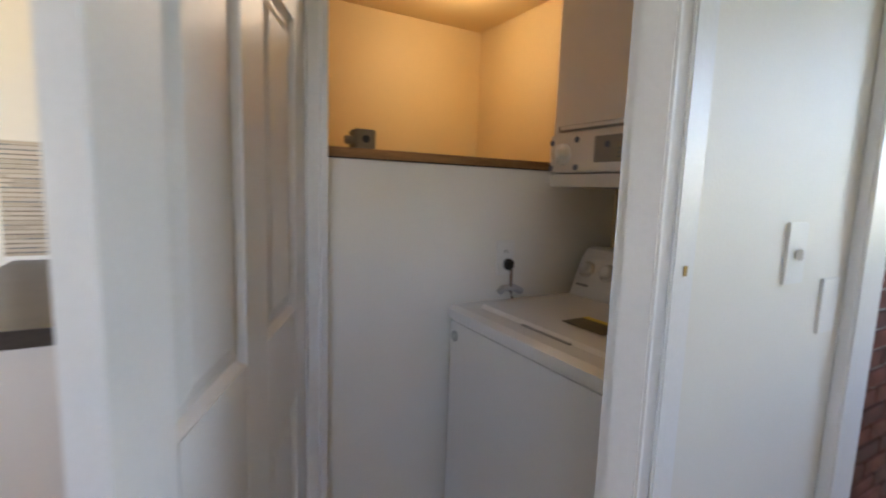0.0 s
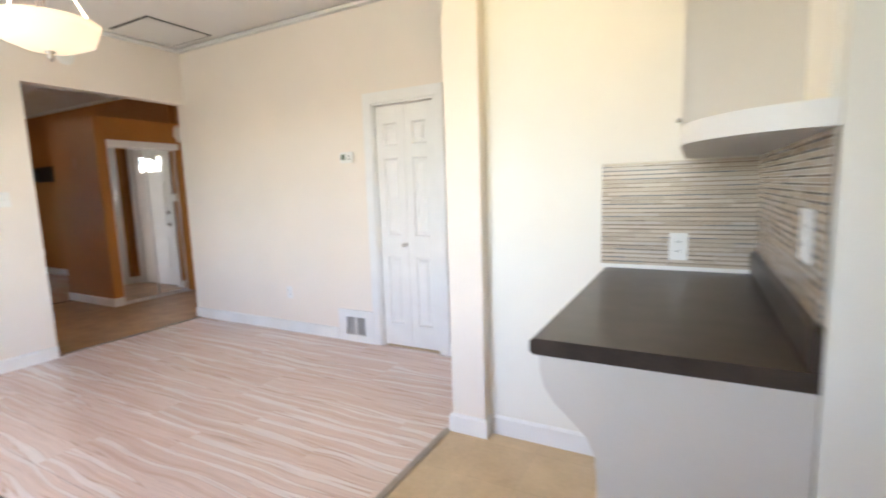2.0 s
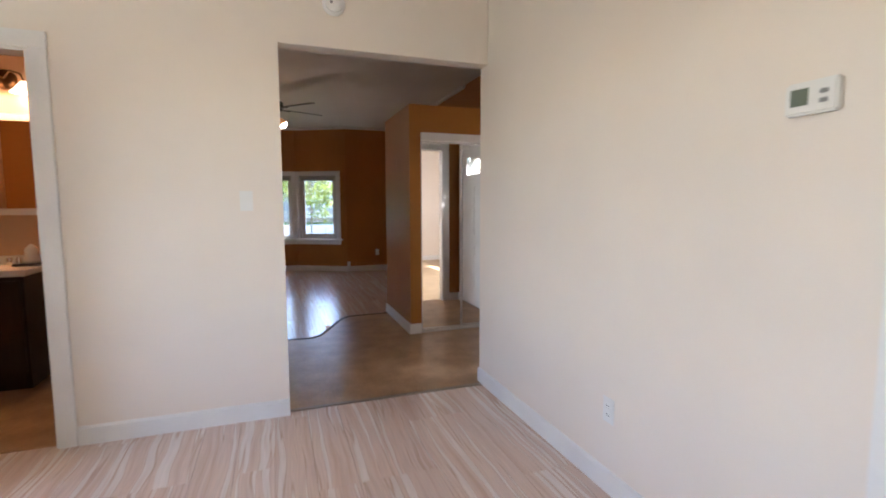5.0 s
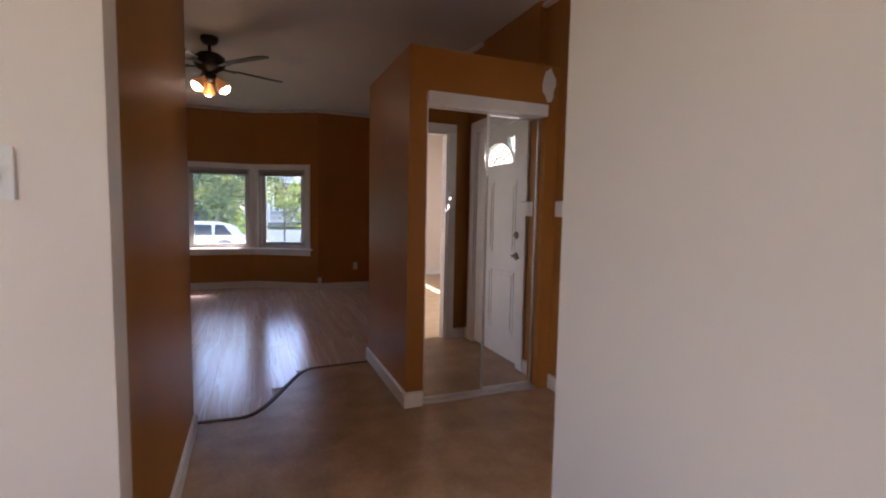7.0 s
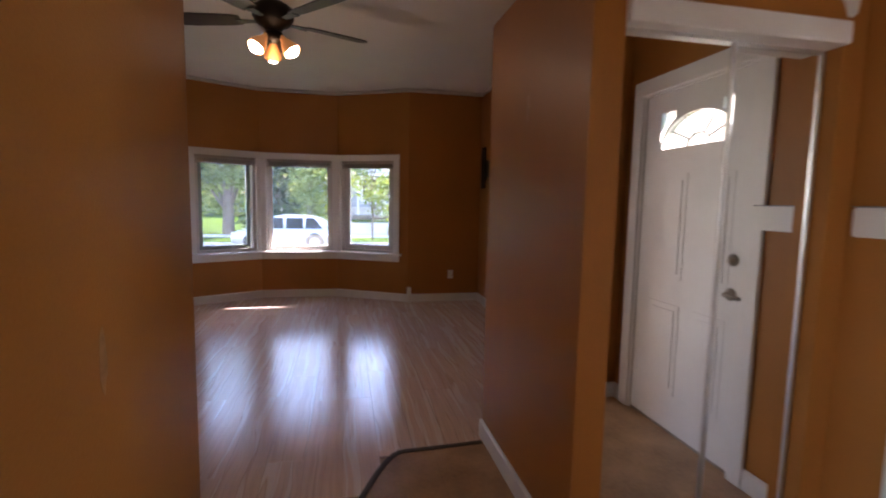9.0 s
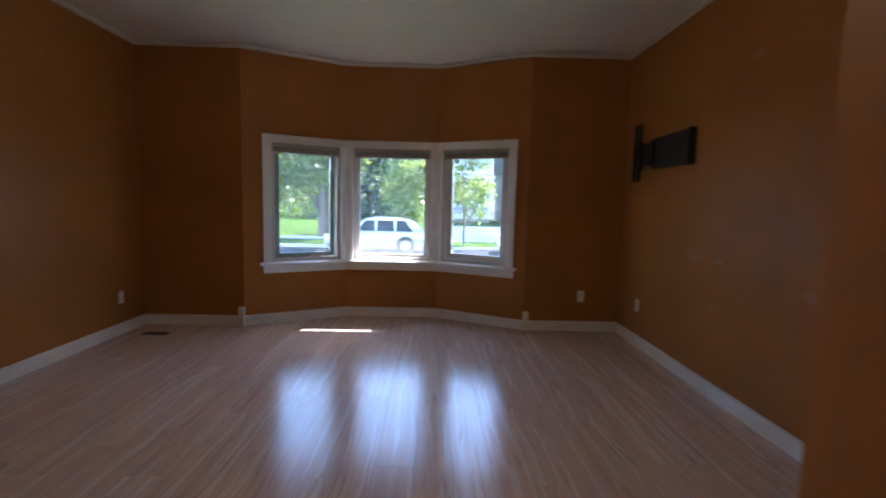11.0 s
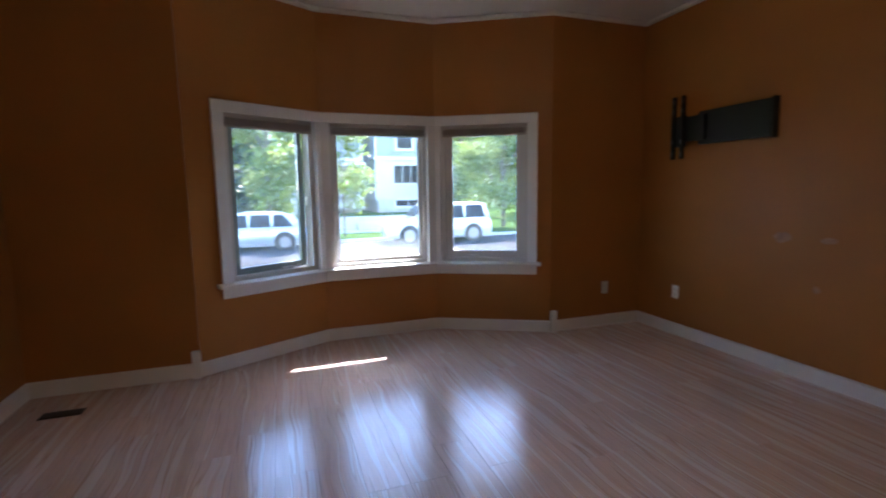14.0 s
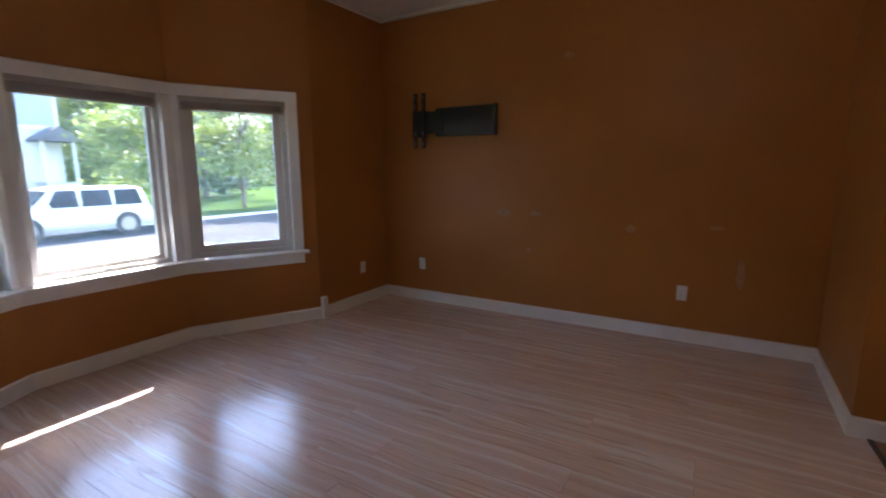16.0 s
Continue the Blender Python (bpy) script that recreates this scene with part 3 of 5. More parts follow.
def panel_leaf(parent, x0, x1, z0, z1, t, cols, rows, mat, stile=0.11, side=0.0):
    """A panelled leaf under parent: a frame of stiles and rails, and raised panels in it. rows: (z0, z1) of the panels."""
    bm = bmesh.new()
    w = (x1 - x0 - stile * (cols + 1)) / cols
    xs = [x0 + stile + i * (w + stile) for i in range(cols)]
    for i in range(cols + 1):
        a = x0 + i * (w + stile)
        add_box(bm, a, a + stile, -t / 2, t / 2, z0, z1, 0.002)
    zz = [z0] + [z for r in rows for z in r] + [z1]
    for k in range(0, len(zz), 2):
        for a in xs:
            add_box(bm, a, a + w, -t / 2, t / 2, zz[k], zz[k + 1])
    frame_part = part("leaf_frame", bm, mat, parent)
    for a in xs:
        for r0, r1 in rows:
            p = bmesh.new()
            for sd in (-1, 1):
                rings = []
                for ins, dep in ((0.0, 0.002), (0.012, 0.013), (0.020, 0.013), (0.046, 0.003)):
                    y = sd * (t / 2 - dep)
                    q = [(a + ins, y, r0 + ins), (a + w - ins, y, r0 + ins), (a + w - ins, y, r1 - ins), (a + ins, y, r1 - ins)]
                    rings.append([p.verts.new(c) for c in q])
                for u, v in zip(rings, rings[1:]):
                    for k in range(4):
                        p.faces.new([u[k], u[(k + 1) % 4], v[(k + 1) % 4], v[k]])
                p.faces.new(rings[-1])
            bmesh.ops.recalc_face_normals(p, faces=p.faces[:])
            for f in p.faces:
                if f.normal.y * f.calc_center_median().y < 0:
                    f.normal_flip()
            part("raised_panel", p, mat, parent)
    return frame_part


def knob(parent, x, y, z, way, mat, r=0.029, base=True, name="knob"):
    """A round door knob whose stem leaves the leaf along way (+1 or -1 of y)."""
    prof = [(r * 1.1, 0.0), (r * 1.1, 0.004), (r * 0.45, 0.012), (r * 0.42, 0.028), (r * 0.8, 0.036), (r, 0.048), (r * 0.92, 0.060), (r * 0.5, 0.066)]
    bm = lathe([(a, way * b) for a, b in prof], 20, "Y")
    return part(name, moved(bm, x, y, z), mat, parent, "round brushed metal knob", True)


ROWS6 = [(0.24, 0.80), (1.005, 1.62), (1.72, 1.91)]

# bifold closet door of the dining room
m = on_wall(4.114, 2.93, "E")
casing(m, 0.0, 0.57, 2.02, 0.085, "white painted casing round the bifold closet", "door_frame_closet")
bif = empty("bifold_door", on_wall(4.114 + 0.035, 2.93, "E"), "white two-leaf panelled bifold closet door, closed", "closet door")
for x0, x1 in ((0.017, 0.284), (0.287, 0.554)):
    leaf = part("leaf_backing", box(x0 + 0.01, x1 - 0.01, -0.008, 0.0, 0.03, 1.98), TRIM, bif)
    panel_leaf(bif, x0, x1, 0.018, 1.995, 0.032, 1, [(0.20, 0.78), (0.95, 1.58), (1.68, 1.86)], TRIM, 0.066)
knob(bif, 0.31, 0.016, 0.88, 1, WHITEPLASTIC, 0.017)
tagged(link("closet_back", box(4.72, 4.76, 2.45, 4.0, 0, H), CREAM), "plain wall at the back of the closet", "wall", kind="structure")

# bathroom door, open into the dining room
m = on_wall(1.555, 5.9, "N")
casing(m, 0.0, 0.765, 2.115, 0.085, "white painted casing round the bathroom door", "door_frame_bath")
bd = empty("bathroom_door", pose(0.81, 5.875, 0, 0, 0, math.degrees(math.atan2(-0.64, 0.435))), "white panelled bathroom door standing open", "door")
panel_leaf(bd, 0.0, 0.745, 0.012, 2.085, 0.035, 2, ROWS6, TRIM, 0.105)
knob(bd, 0.685, 0.0175, 0.94, 1, CHROME)
knob(bd, 0.685, -0.0175, 0.94, -1, WHITEPLASTIC)
part("latch_plate", box(0.745, 0.7465, -0.012, 0.012, 0.91, 0.97), CHROME, bd)
for z in (0.25, 1.75):
    part("hinge", moved(lathe([(0.007, 0), (0.007, 0.09)], 10), 0.0, -0.022, z), CHROME, bd)

# laundry door, open
hx, hy = 1.892, 0.70
ang = math.degrees(math.atan2(1.028 - hy, 1.172 - hx))
ld = empty("laundry_door", pose(hx, hy, 0, 0, 0, ang), "white six-panel laundry door standing ajar", "door")
panel_leaf(ld, 0.0, 0.79, 0.012, 2.03, 0.035, 2, ROWS6, TRIM, 0.115)
knob(ld, 0.73, 0.0175, 0.945, 1, NICKEL, 0.027)
knob(ld, 0.73, -0.0175, 0.945, -1, NICKEL, 0.027)
part("latch_bolt", box(0.79, 0.80, -0.008, 0.008, 0.935, 0.955, 0.002), NICKEL, ld)
part("latch_plate", box(0.7895, 0.7912, -0.012, 0.012, 0.915, 0.975), NICKEL, ld)
for z in (0.25, 1.78):
    part("hinge", moved(lathe([(0.007, 0), (0.007, 0.09)], 10), -0.004, 0.022, z), BRASS, ld)
d = Vector((1.997 - 1.165, 0.729 - 0.40)).normalized()
lm = pose(1.165, 0.40, 0, 0, 0, math.degrees(math.atan2(d.y, d.x)))
lf = casing(lm, 0.015, 0.775, 2.05, 0.05, "white painted casing round the laundry doorway", "door_frame_laundry", jamb=0.052)
part("door_stop", box(0.029, 0.034, -0.05, -0.03, 0, 2.03), TRIM, lf)
part("door_stop", box(0.753, 0.761, -0.05, -0.03, 0, 2.03), TRIM, lf)
sm = empty("corner_casing", on_wall(1.165, 0.0, "E"), "white painted corner casing with a latch hole", "casing", kind="structure")
part("board", box(0.285, 0.398, 0.0, 0.018, 0, 2.12, 0.004), TRIM, sm)
part("bead", box(0.336, 0.350, 0.018, 0.026, 0, 2.12, 0.003), TRIM, sm)
part("latch_hole", box(0.306, 0.314, 0.0175, 0.0195, 1.165, 1.180), BRASS, sm, "small brass latch hole")
part("back_door_casing", box(-0.405, -0.285, 0.0, 0.03, 0, 2.12, 0.006), TRIM, sm)


def plate(name, m, x, z, label, kind_, w=0.072, h=0.117, group=""):
    """A wall plate with an outlet, toggle or blank face."""
    ob = empty(name, m @ pose(x, 0, z), label, name.replace("_", " "), group)
    part("cover_plate", box(-w / 2, w / 2, 0, 0.006, -h / 2, h / 2, 0.002), WHITEPLASTIC, ob)
    if kind_ == "outlet":
        for dz in (-0.02, 0.02):
            f = box(-0.017, 0.017, 0.006, 0.0085, dz - 0.014, dz + 0.014, 0.003)
            s = part("socket", f, WHITEPLASTIC, ob)
            for dx in (-0.006, 0.006):
                part("slot", box(dx - 0.0012, dx + 0.0012, 0.0084, 0.0092, dz - 0.004, dz + 0.006), BLACK, s)
    elif kind_ == "toggle":
        part("toggle", box(-0.005, 0.005, 0.006, 0.018, -0.012, 0.008, 0.002), WHITEPLASTIC, ob)
    elif kind_ == "rocker":
        part("rocker", box(-0.016, 0.016, 0.006, 0.010, -0.033, 0.033, 0.002), WHITEPLASTIC, ob)
    return ob


ON = "white plastic electrical outlet on the wall"
E_LIV, N_LIV, W_LIV = on_wall(5.015, 0, "E"), on_wall(0, 12.215, "N"), on_wall(0.105, 0, "W")
plate("outlet", E_LIV, 11.75, 0.385, ON, "outlet")
plate("outlet", E_LIV, 9.35, 0.385, ON, "outlet")
plate("outlet", N_LIV, -4.62, 0.37, ON, "outlet")
plate("outlet", W_LIV, -9.95, 0.32, "white blank cover plate low on the wall", "blank", 0.085, 0.12)
plate("outlet", W_LIV, -10.38, 0.33, ON, "outlet")
plate("outlet", W_LIV, -11.86, 0.35, ON, "outlet")
plate("outlet", on_wall(4.114, 0, "E"), 2.715, 0.39, "white outlet with a small plug-in night light", "outlet")
plate("outlet", on_wall(4.114, 0, "E"), 4.57, 0.385, "cream painted outlet on the dining wall", "outlet")
plate("light_switch", on_wall(0, 5.9, "N"), -2.55, 1.346, "white toggle light switch beside the opening", "toggle")
plate("light_switch", on_wall(1.165, 0, "E"), -0.05, 1.183, "white toggle light switch beside the laundry", "toggle")
plate("cover_plate", on_wall(1.165, 0, "E"), -0.213, 1.068, "white painted blank cover plate", "blank")
plate("outlet", on_wall(3.159, 0, "E"), 1.228, 1.05, "white outlet on the mosaic backsplash", "outlet")
plate("outlet", on_wall(0, 0.951, "S"), 2.22, 1.20, "white outlet on the mosaic backsplash", "outlet", 0.12)
nl = empty("night_light", on_wall(4.114, 0, "E") @ pose(2.715, 0.009, 0.405), "small white plug-in night light", "night light")
part("body", box(-0.018, 0.018, 0, 0.03, -0.02, 0.045, 0.006), WHITEPLASTIC, nl)

# thermostat, vent, smoke detector
th = empty("thermostat", on_wall(4.114, 3.78, "E", 1.61), "small white digital thermostat with grey display", "thermostat")
part("case", box(-0.068, 0.068, 0, 0.026, -0.045, 0.045, 0.006), WHITEPLASTIC, th)
part("display", box(0.004, 0.050, 0.026, 0.0275, -0.02, 0.026), GREYGREEN, th)
part("button", box(-0.046, -0.026, 0.026, 0.029, -0.02, -0.008, 0.001), GREY, th)
part("button", box(-0.046, -0.026, 0.026, 0.029, 0.004, 0.016, 0.001), GREY, th)
ve = empty("return_air_vent", on_wall(4.114, 3.775, "E"), "white metal wall register at floor level", "vent")
bm = bmesh.new()
for a in ((-0.19, 0.19, 0, 0.02, 0.0, 0.06), (-0.19, 0.19, 0, 0.02, 0.225, 0.285), (-0.19, -0.105, 0, 0.02, 0.06, 0.225), (0.105, 0.19, 0, 0.02, 0.06, 0.225)):
    add_box(bm, *a)
part("face_frame", bm, TRIM, ve)
part("divider", box(-0.009, 0.009, 0.006, 0.022, 0.06, 0.225), TRIM, ve)
part("backing", box(-0.105, 0.105, 0.0005, 0.002, 0.06, 0.225), GREYPAINT, ve)
for i in range(13):
    z = 0.066 + i * 0.0125
    part("louvre", moved(box(-0.105, 0.105, -0.006, 0.006, -0.001, 0.001), 0, 0.012, z, Matrix.Rotation(radians(35), 4, "X")), GREYPAINT, ve)
sd = empty("smoke_detector", on_wall(3.085, 5.9, "N", 2.53), "round white smoke detector on the wall", "smoke detector")
part("base", lathe([(0.068, 0), (0.068, 0.012), (0.062, 0.018)], 28, "Y"), WHITEPLASTIC, sd)
part("cap", lathe([(0.055, 0.018), (0.052, 0.03), (0.03, 0.037), (0.002, 0.038)], 28, "Y"), WHITEPLASTIC, sd)
part("test_button", moved(lathe([(0.009, 0), (0.009, 0.004), (0.002, 0.005)], 12, "Y"), 0.018, 0.035, 0), GREY, sd)
# ceiling hatch
ha = empty("ceiling_hatch", pose(3.70, 5.50, H), "white attic hatch with dark shadow gap", "hatch")
bm = bmesh.new()
for a in ((-0.30, 0.30, 0.265, 0.285), (-0.30, 0.30, -0.285, -0.265), (-0.30, -0.28, -0.265, 0.265), (0.28, 0.30, -0.265, 0.265)):
    add_box(bm, *a, -0.006, -0.001)
# black ring in place of the shadow in the gap round the panel
part("gap", bm, BLACK, ha)
part("panel", box(-0.279, 0.279, -0.264, 0.264, -0.014, -0.002, 0.003), CEIL, ha)
# hanging bowl lamp of the dining room
pl = empty("ceiling_lamp", pose(2.10, 3.86, 2.15), "frosted glass bowl ceiling lamp, lit warm", "ceiling lamp")
bm = lathe([(0.03, -0.128), (0.10, -0.120), (0.18, -0.085), (0.200, -0.035), (0.213, 0.0), (0.208, 0.004), (0.19, -0.035), (0.16, -0.08), (0.09, -0.11), (0.02, -0.118)], 40)
part("bowl", bm, BOWLGLOW, pl, "glowing frosted glass bowl", True)
part("finial", lathe([(0.004, -0.175), (0.014, -0.165), (0.016, -0.150), (0.008, -0.142), (0.022, -0.134), (0.018, -0.126)], 16), NICKEL, pl, "", True)
part("rod", lathe([(0.008, -0.10), (0.008, H - 2.155)], 10), NICKEL, pl)
part("canopy", lathe([(0.065, H - 2.151), (0.065, H - 2.165), (0.03, H - 2.19), (0.01, H - 2.20)], 24), NICKEL, pl, "", True)
for k in range(3):
    a = 2 * math.pi * k / 3
    part("arm", tube([(0, 0, 0.25), (0.12 * math.cos(a), 0.12 * math.sin(a), 0.16), (0.215 * math.cos(a), 0.215 * math.sin(a), 0.0)], 0.005), NICKEL, pl)

# ---- kitchen ----
ct = empty("countertop", pose(2.04, 0.945, 0.905), "dark brown laminate worktop with upstand", "countertop")
bm = prism([(0.0, 0.0), (0.578, 0.0), (0.586, 0.008), (0.586, 0.034), (0.576, 0.042), (0.0, 0.042)], 0.0, 1.125, "X")
part("slab", bm, DARKTOP, ct)
part("upstand", box(0.0, 1.125, 0.0, 0.022, 0.042, 0.135, 0.004), DARKTOP, ct)
part("caulk_line", box(1.112, 1.125, 0.022, 0.60, 0.042, 0.058), WHITEPLASTIC, ct)
cu = empty("base_cabinet", pose(2.04, 0.945, 0), "greige base cabinet with curved end panel", "cabinet")
prof = [(0.0, 0.0), (0.42, 0.0), (0.42, 0.60), (0.425, 0.66), (0.445, 0.705), (0.485, 0.745), (0.525, 0.78), (0.552, 0.82), (0.562, 0.86), (0.565, 0.905), (0.0, 0.905)]
part("end_panel", prism(prof, 0.01, 0.035, "X"), GREIGE, cu)
part("body", box(0.035, 1.12, 0.0, 0.40, 0.0, 0.905), GREIGE, cu)
uc = empty("wall_cabinet", pose(2.40, 0.945, 0), "greige wall cabinet with rounded end shelf", "cabinet")
part("body", box(0.0, 0.765, 0.0, 0.25, 1.475, 2.40, 0.002), GREIGE, uc)
part("door", box(0.005, 0.38, 0.25, 0.268, 1.485, 2.39, 0.003), GREIGE, uc)
part("door", box(0.385, 0.76, 0.25, 0.268, 1.485, 2.39, 0.003), GREIGE, uc)
arc = [(0.765, 0.0), (0.765, 0.268)] + [(-0.36 * math.sin(math.pi / 2 * i / 14), 0.268 * math.cos(math.pi / 2 * i / 14)) for i in range(15)]
part("rounded_shelf", prism(arc, 1.42, 1.47, "Z"), WHITEPLASTIC, uc, "white rounded bottom shelf")
part("corner_post", box(-0.006, 0.0, 0.0, 0.25, 1.475, 2.40), GREIGE, uc)
part("rail_pin", moved(lathe([(0.006, 0), (0.006, 0.012)], 10, "Y"), 0.02, 0.268, 1.495), CHROME, uc)

pb = empty("peninsula_counter", pose(0.22, 1.585, 0), "dark brown laminate peninsula worktop on greige cabinet", "counter")
part("cabinet", box(0.03, 0.88, 0.04, 0.49, 0.0, 0.94), GREIGE, pb)
part("worktop", box(0.0, 0.92, 0.0, 0.54, 0.94, 0.98, 0.008), DARKTOP, pb)


def strip_mesh(mat):
    me = bpy.data.meshes.new("mosaic_strip")
    bm = box(0, 1, 0, 1, 0, 1)
    bm.to_mesh(me)
    bm.free()
    me.materials.append(mat)
    return me


STRIP_LIGHT, STRIP_DARK = strip_mesh(MOSAIC), strip_mesh(MOSAIC_DARK)


def mosaic(name, m, L, z0, z1, seed, label):
    """Rows of pale stone strips with thin dark glass rows between them."""
    rnd = random.Random(seed)
    ob = empty(name, m, label, "backsplash", kind="structure")
    part("grout", box(0, L, 0, 0.0035, z0 - 0.002, z1), GROUT, ob)
    z, row = z0, 0
    while z < z1 - 0.006:
        high = 0.0115 if row % 2 == 0 else 0.0068
        x = -rnd.random() * 0.08
        while x < L:
            w = rnd.choice((0.09, 0.13, 0.17, 0.22))
            a, b = max(0, x), min(L, x + w - 0.0015)
            if b - a > 0.004:
                s = new("mosaic_strip", STRIP_LIGHT if row % 2 == 0 else STRIP_DARK)
                s.parent = ob
                s.location, s.scale = (a, 0.002, z), (b - a, 0.004 + rnd.random() * 0.0012, min(high, z1 - z) - 0.0015)
            x += w
        z += high
        row += 1
    return ob


mosaic("backsplash_east", on_wall(3.165, 0.945, "E"), 0.60, 0.962, 1.415, 3, "thin strip mosaic in beige, brown and grey")
mosaic("backsplash_side", on_wall(2.06, 0.945, "S"), 1.10, 1.042, 1.42, 4, "thin strip mosaic in beige, brown and grey")

# ---- laundry closet ----
le = empty("ledge_board", pose(1.985, 0, 1.355), "raw brown wooden ledge board on the half wall", "ledge")
part("board", box(-0.006, 0.14, -0.52, 0.655, 0.004, 0.03, 0.003), RAWWOOD, le)
# black strip stands in for the shade under the board
part("shadow_gap", box(-0.004, 0.115, -0.52, 0.655, 0.0, 0.004), BLACK, le)
bx = empty("junction_box", pose(2.03, 0.49, 1.385), "small tan metal junction box on the ledge", "junction box")
part("body", box(-0.028, 0.028, -0.03, 0.03, 0.0, 0.055, 0.004), TANMETAL, bx)
part("knockout", moved(lathe([(0.011, 0), (0.011, 0.004)], 12, "X"), -0.031, 0.0, 0.028), BLACK, bx)
part("connector", moved(lathe([(0.012, 0), (0.012, 0.02)], 12, "Y"), 0.0, 0.03, 0.025), TANMETAL, bx)
WX0, WX1, WF = 1.25, 1.955, 0.225
wa = empty("washing_machine", pose(WX0, WF, 0), "white top-loading washing machine", "washing machine")
W, D = WX1 - WX0, 0.68
part("cabinet", box(0, W, -D, 0, 0.02, 0.885, 0.008), APPLIANCE, wa)
# black slab stands in for the shade beneath the cabinet
part("base_shade", box(0.02, W - 0.02, -D + 0.02, -0.02, 0.0, 0.02), BLACK, wa)
bm = prism([(0.004, 0.888), (0.006, 0.915), (-0.02, 0.923), (-D, 0.923), (-D, 0.888)], -0.003, W + 0.003, "X")
part("top", bm, APPLIANCE, wa)
part("lid", prism([(-0.075, 0.923), (-0.085, 0.933), (-0.45, 0.936), (-0.46, 0.923)], 0.06, W - 0.06, "X"), APPLIANCE, wa)
part("lid_grip", box(W / 2 - 0.09, W / 2 + 0.09, -0.076, -0.066, 0.9232, 0.926), GREY, wa)
prof = [(-0.495, 0.923), (-0.52, 0.99), (-0.55, 1.055), (-0.575, 1.085), (-0.61, 1.09), (-D, 1.085), (-D, 0.923)]
part("console", prism(prof, 0.01, W - 0.01, "X"), APPLIANCE, wa)
tilt = Matrix.Rotation(radians(-66), 4, "X")
for x in (W - 0.055, W - 0.145, W - 0.30):
    k = part("dial_ring", moved(lathe([(0.030, 0), (0.030, 0.006), (0.024, 0.008)], 24), x, -0.533, 1.015, tilt), CHROME, wa, "", True)
    part("dial", moved(lathe([(0.022, 0.004), (0.021, 0.022), (0.016, 0.026)], 24), x, -0.533, 1.015, tilt), APPLIANCE, k, "", True)
part("console_mark", moved(box(-0.028, 0.028, -0.004, 0.004, 0, 0.001), W - 0.055, -0.508, 0.962, tilt), GREY, wa)
ml = part("care_label", box(W - 0.45, W - 0.31, -0.27, -0.17, 0.9362, 0.9372), LABELDARK, wa, "dark and yellow warning sticker")
part("sticker_band", box(W - 0.45, W - 0.31, -0.27, -0.248, 0.9373, 0.9378), YELLOWSTICK, ml)
bd_ = part("badge", moved(lathe([(0.017, 0), (0.017, 0.0015)], 20, "Y"), W - 0.035, 0.0, 0.835), GREY, wa)
for dz in (-0.006, 0.0, 0.006):
    part("badge_bar", box(W - 0.044, W - 0.026, 0.0016, 0.0022, 0.8335 + dz, 0.8355 + dz), WHITEPLASTIC, bd_)
part("side_clip", box(0.008, 0.02, 0.0, 0.004, 0.745, 0.80, 0.001), GREY, wa)
dr = empty("dryer", pose(1.38, -0.18, 1.303), "white stacked clothes dryer mounted over the washer", "dryer")
part("cabinet", box(0.065, 0.60, -0.335, 0.0, 0.045, 0.825, 0.008), APPLIANCE, dr)
part("bottom_rail", box(0.065, 0.602, -0.335, 0.004, 0.0, 0.042, 0.004), APPLIANCE, dr)
part("control_panel", box(0.067, 0.598, -0.002, 0.012, 0.047, 0.17, 0.004), APPLIANCE, dr)
part("door", box(0.085, 0.565, 0.0, 0.02, 0.185, 0.80, 0.012), APPLIANCE, dr)
part("door_gap", box(0.08, 0.57, -0.001, 0.004, 0.179, 0.806), GREY, dr)
kn = part("timer_knob", moved(lathe([(0.036, 0), (0.034, 0.008), (0.020, 0.012), (0.018, 0.030), (0.012, 0.033)], 24, "Y"), 0.535, 0.012, 0.105), APPLIANCE, dr, "", True)
part("knob_grip", box(0.531, 0.539, 0.04, 0.048, 0.075, 0.135, 0.002), APPLIANCE, kn)
for x, z in ((0.588, 0.145), (0.475, 0.15), (0.475, 0.062), (0.588, 0.062)):
    part("dial_mark", moved(lathe([(0.010, 0), (0.010, 0.0015)], 14, "Y"), x, 0.012, z), BLUEGREY, dr)
pn = part("badge_plate", box(0.20, 0.40, 0.012, 0.0135, 0.075, 0.155), GREY, dr)
part("emblem", moved(lathe([(0.010, 0), (0.010, 0.001)], 14, "Y"), 0.35, 0.0135, 0.128), BLUEGREY, pn)
for z in (0.088, 0.10, 0.112):
    part("text_bar", box(0.215, 0.31, 0.0136, 0.0142, z, z + 0.003), BLUEGREY, pn)
po = plate("outlet", on_wall(1.985, 0, "E"), 0.0, 1.06, "white outlet with the washer plugged in", "outlet")
pc = empty("power_plug", on_wall(1.985, 0.0, "E", 1.04), "black washer plug with cord in outlet", "plug")
part("plug_body", box(-0.014, 0.014, 0.009, 0.042, -0.018, 0.018, 0.007), BLACK, pc)
part("cord", tube([(0, 0.04, -0.015), (0.003, 0.045, -0.05), (-0.01, 0.03, -0.09), (-0.02, 0.03, -0.12)], 0.005), GREYBROWN, pc)
# hose on the wall
ho = empty("drain_hose", on_wall(1.985, 0.0, "E", 0.95), "grey drain hose end by the washer", "hose")
part("hose", tube([(0.03, 0.02, -0.005), (0.02, 0.03, 0.012), (-0.02, 0.03, 0.012), (-0.06, 0.02, -0.005)], 0.012, 10), GREYPAINT, ho)

# ---- foyer ----
fm = on_wall(5.08, 6.19, "E")
casing(fm, 0.0, 0.91, 2.055, 0.095, "white painted casing round the front door", "door_frame_front", jamb=0.15)
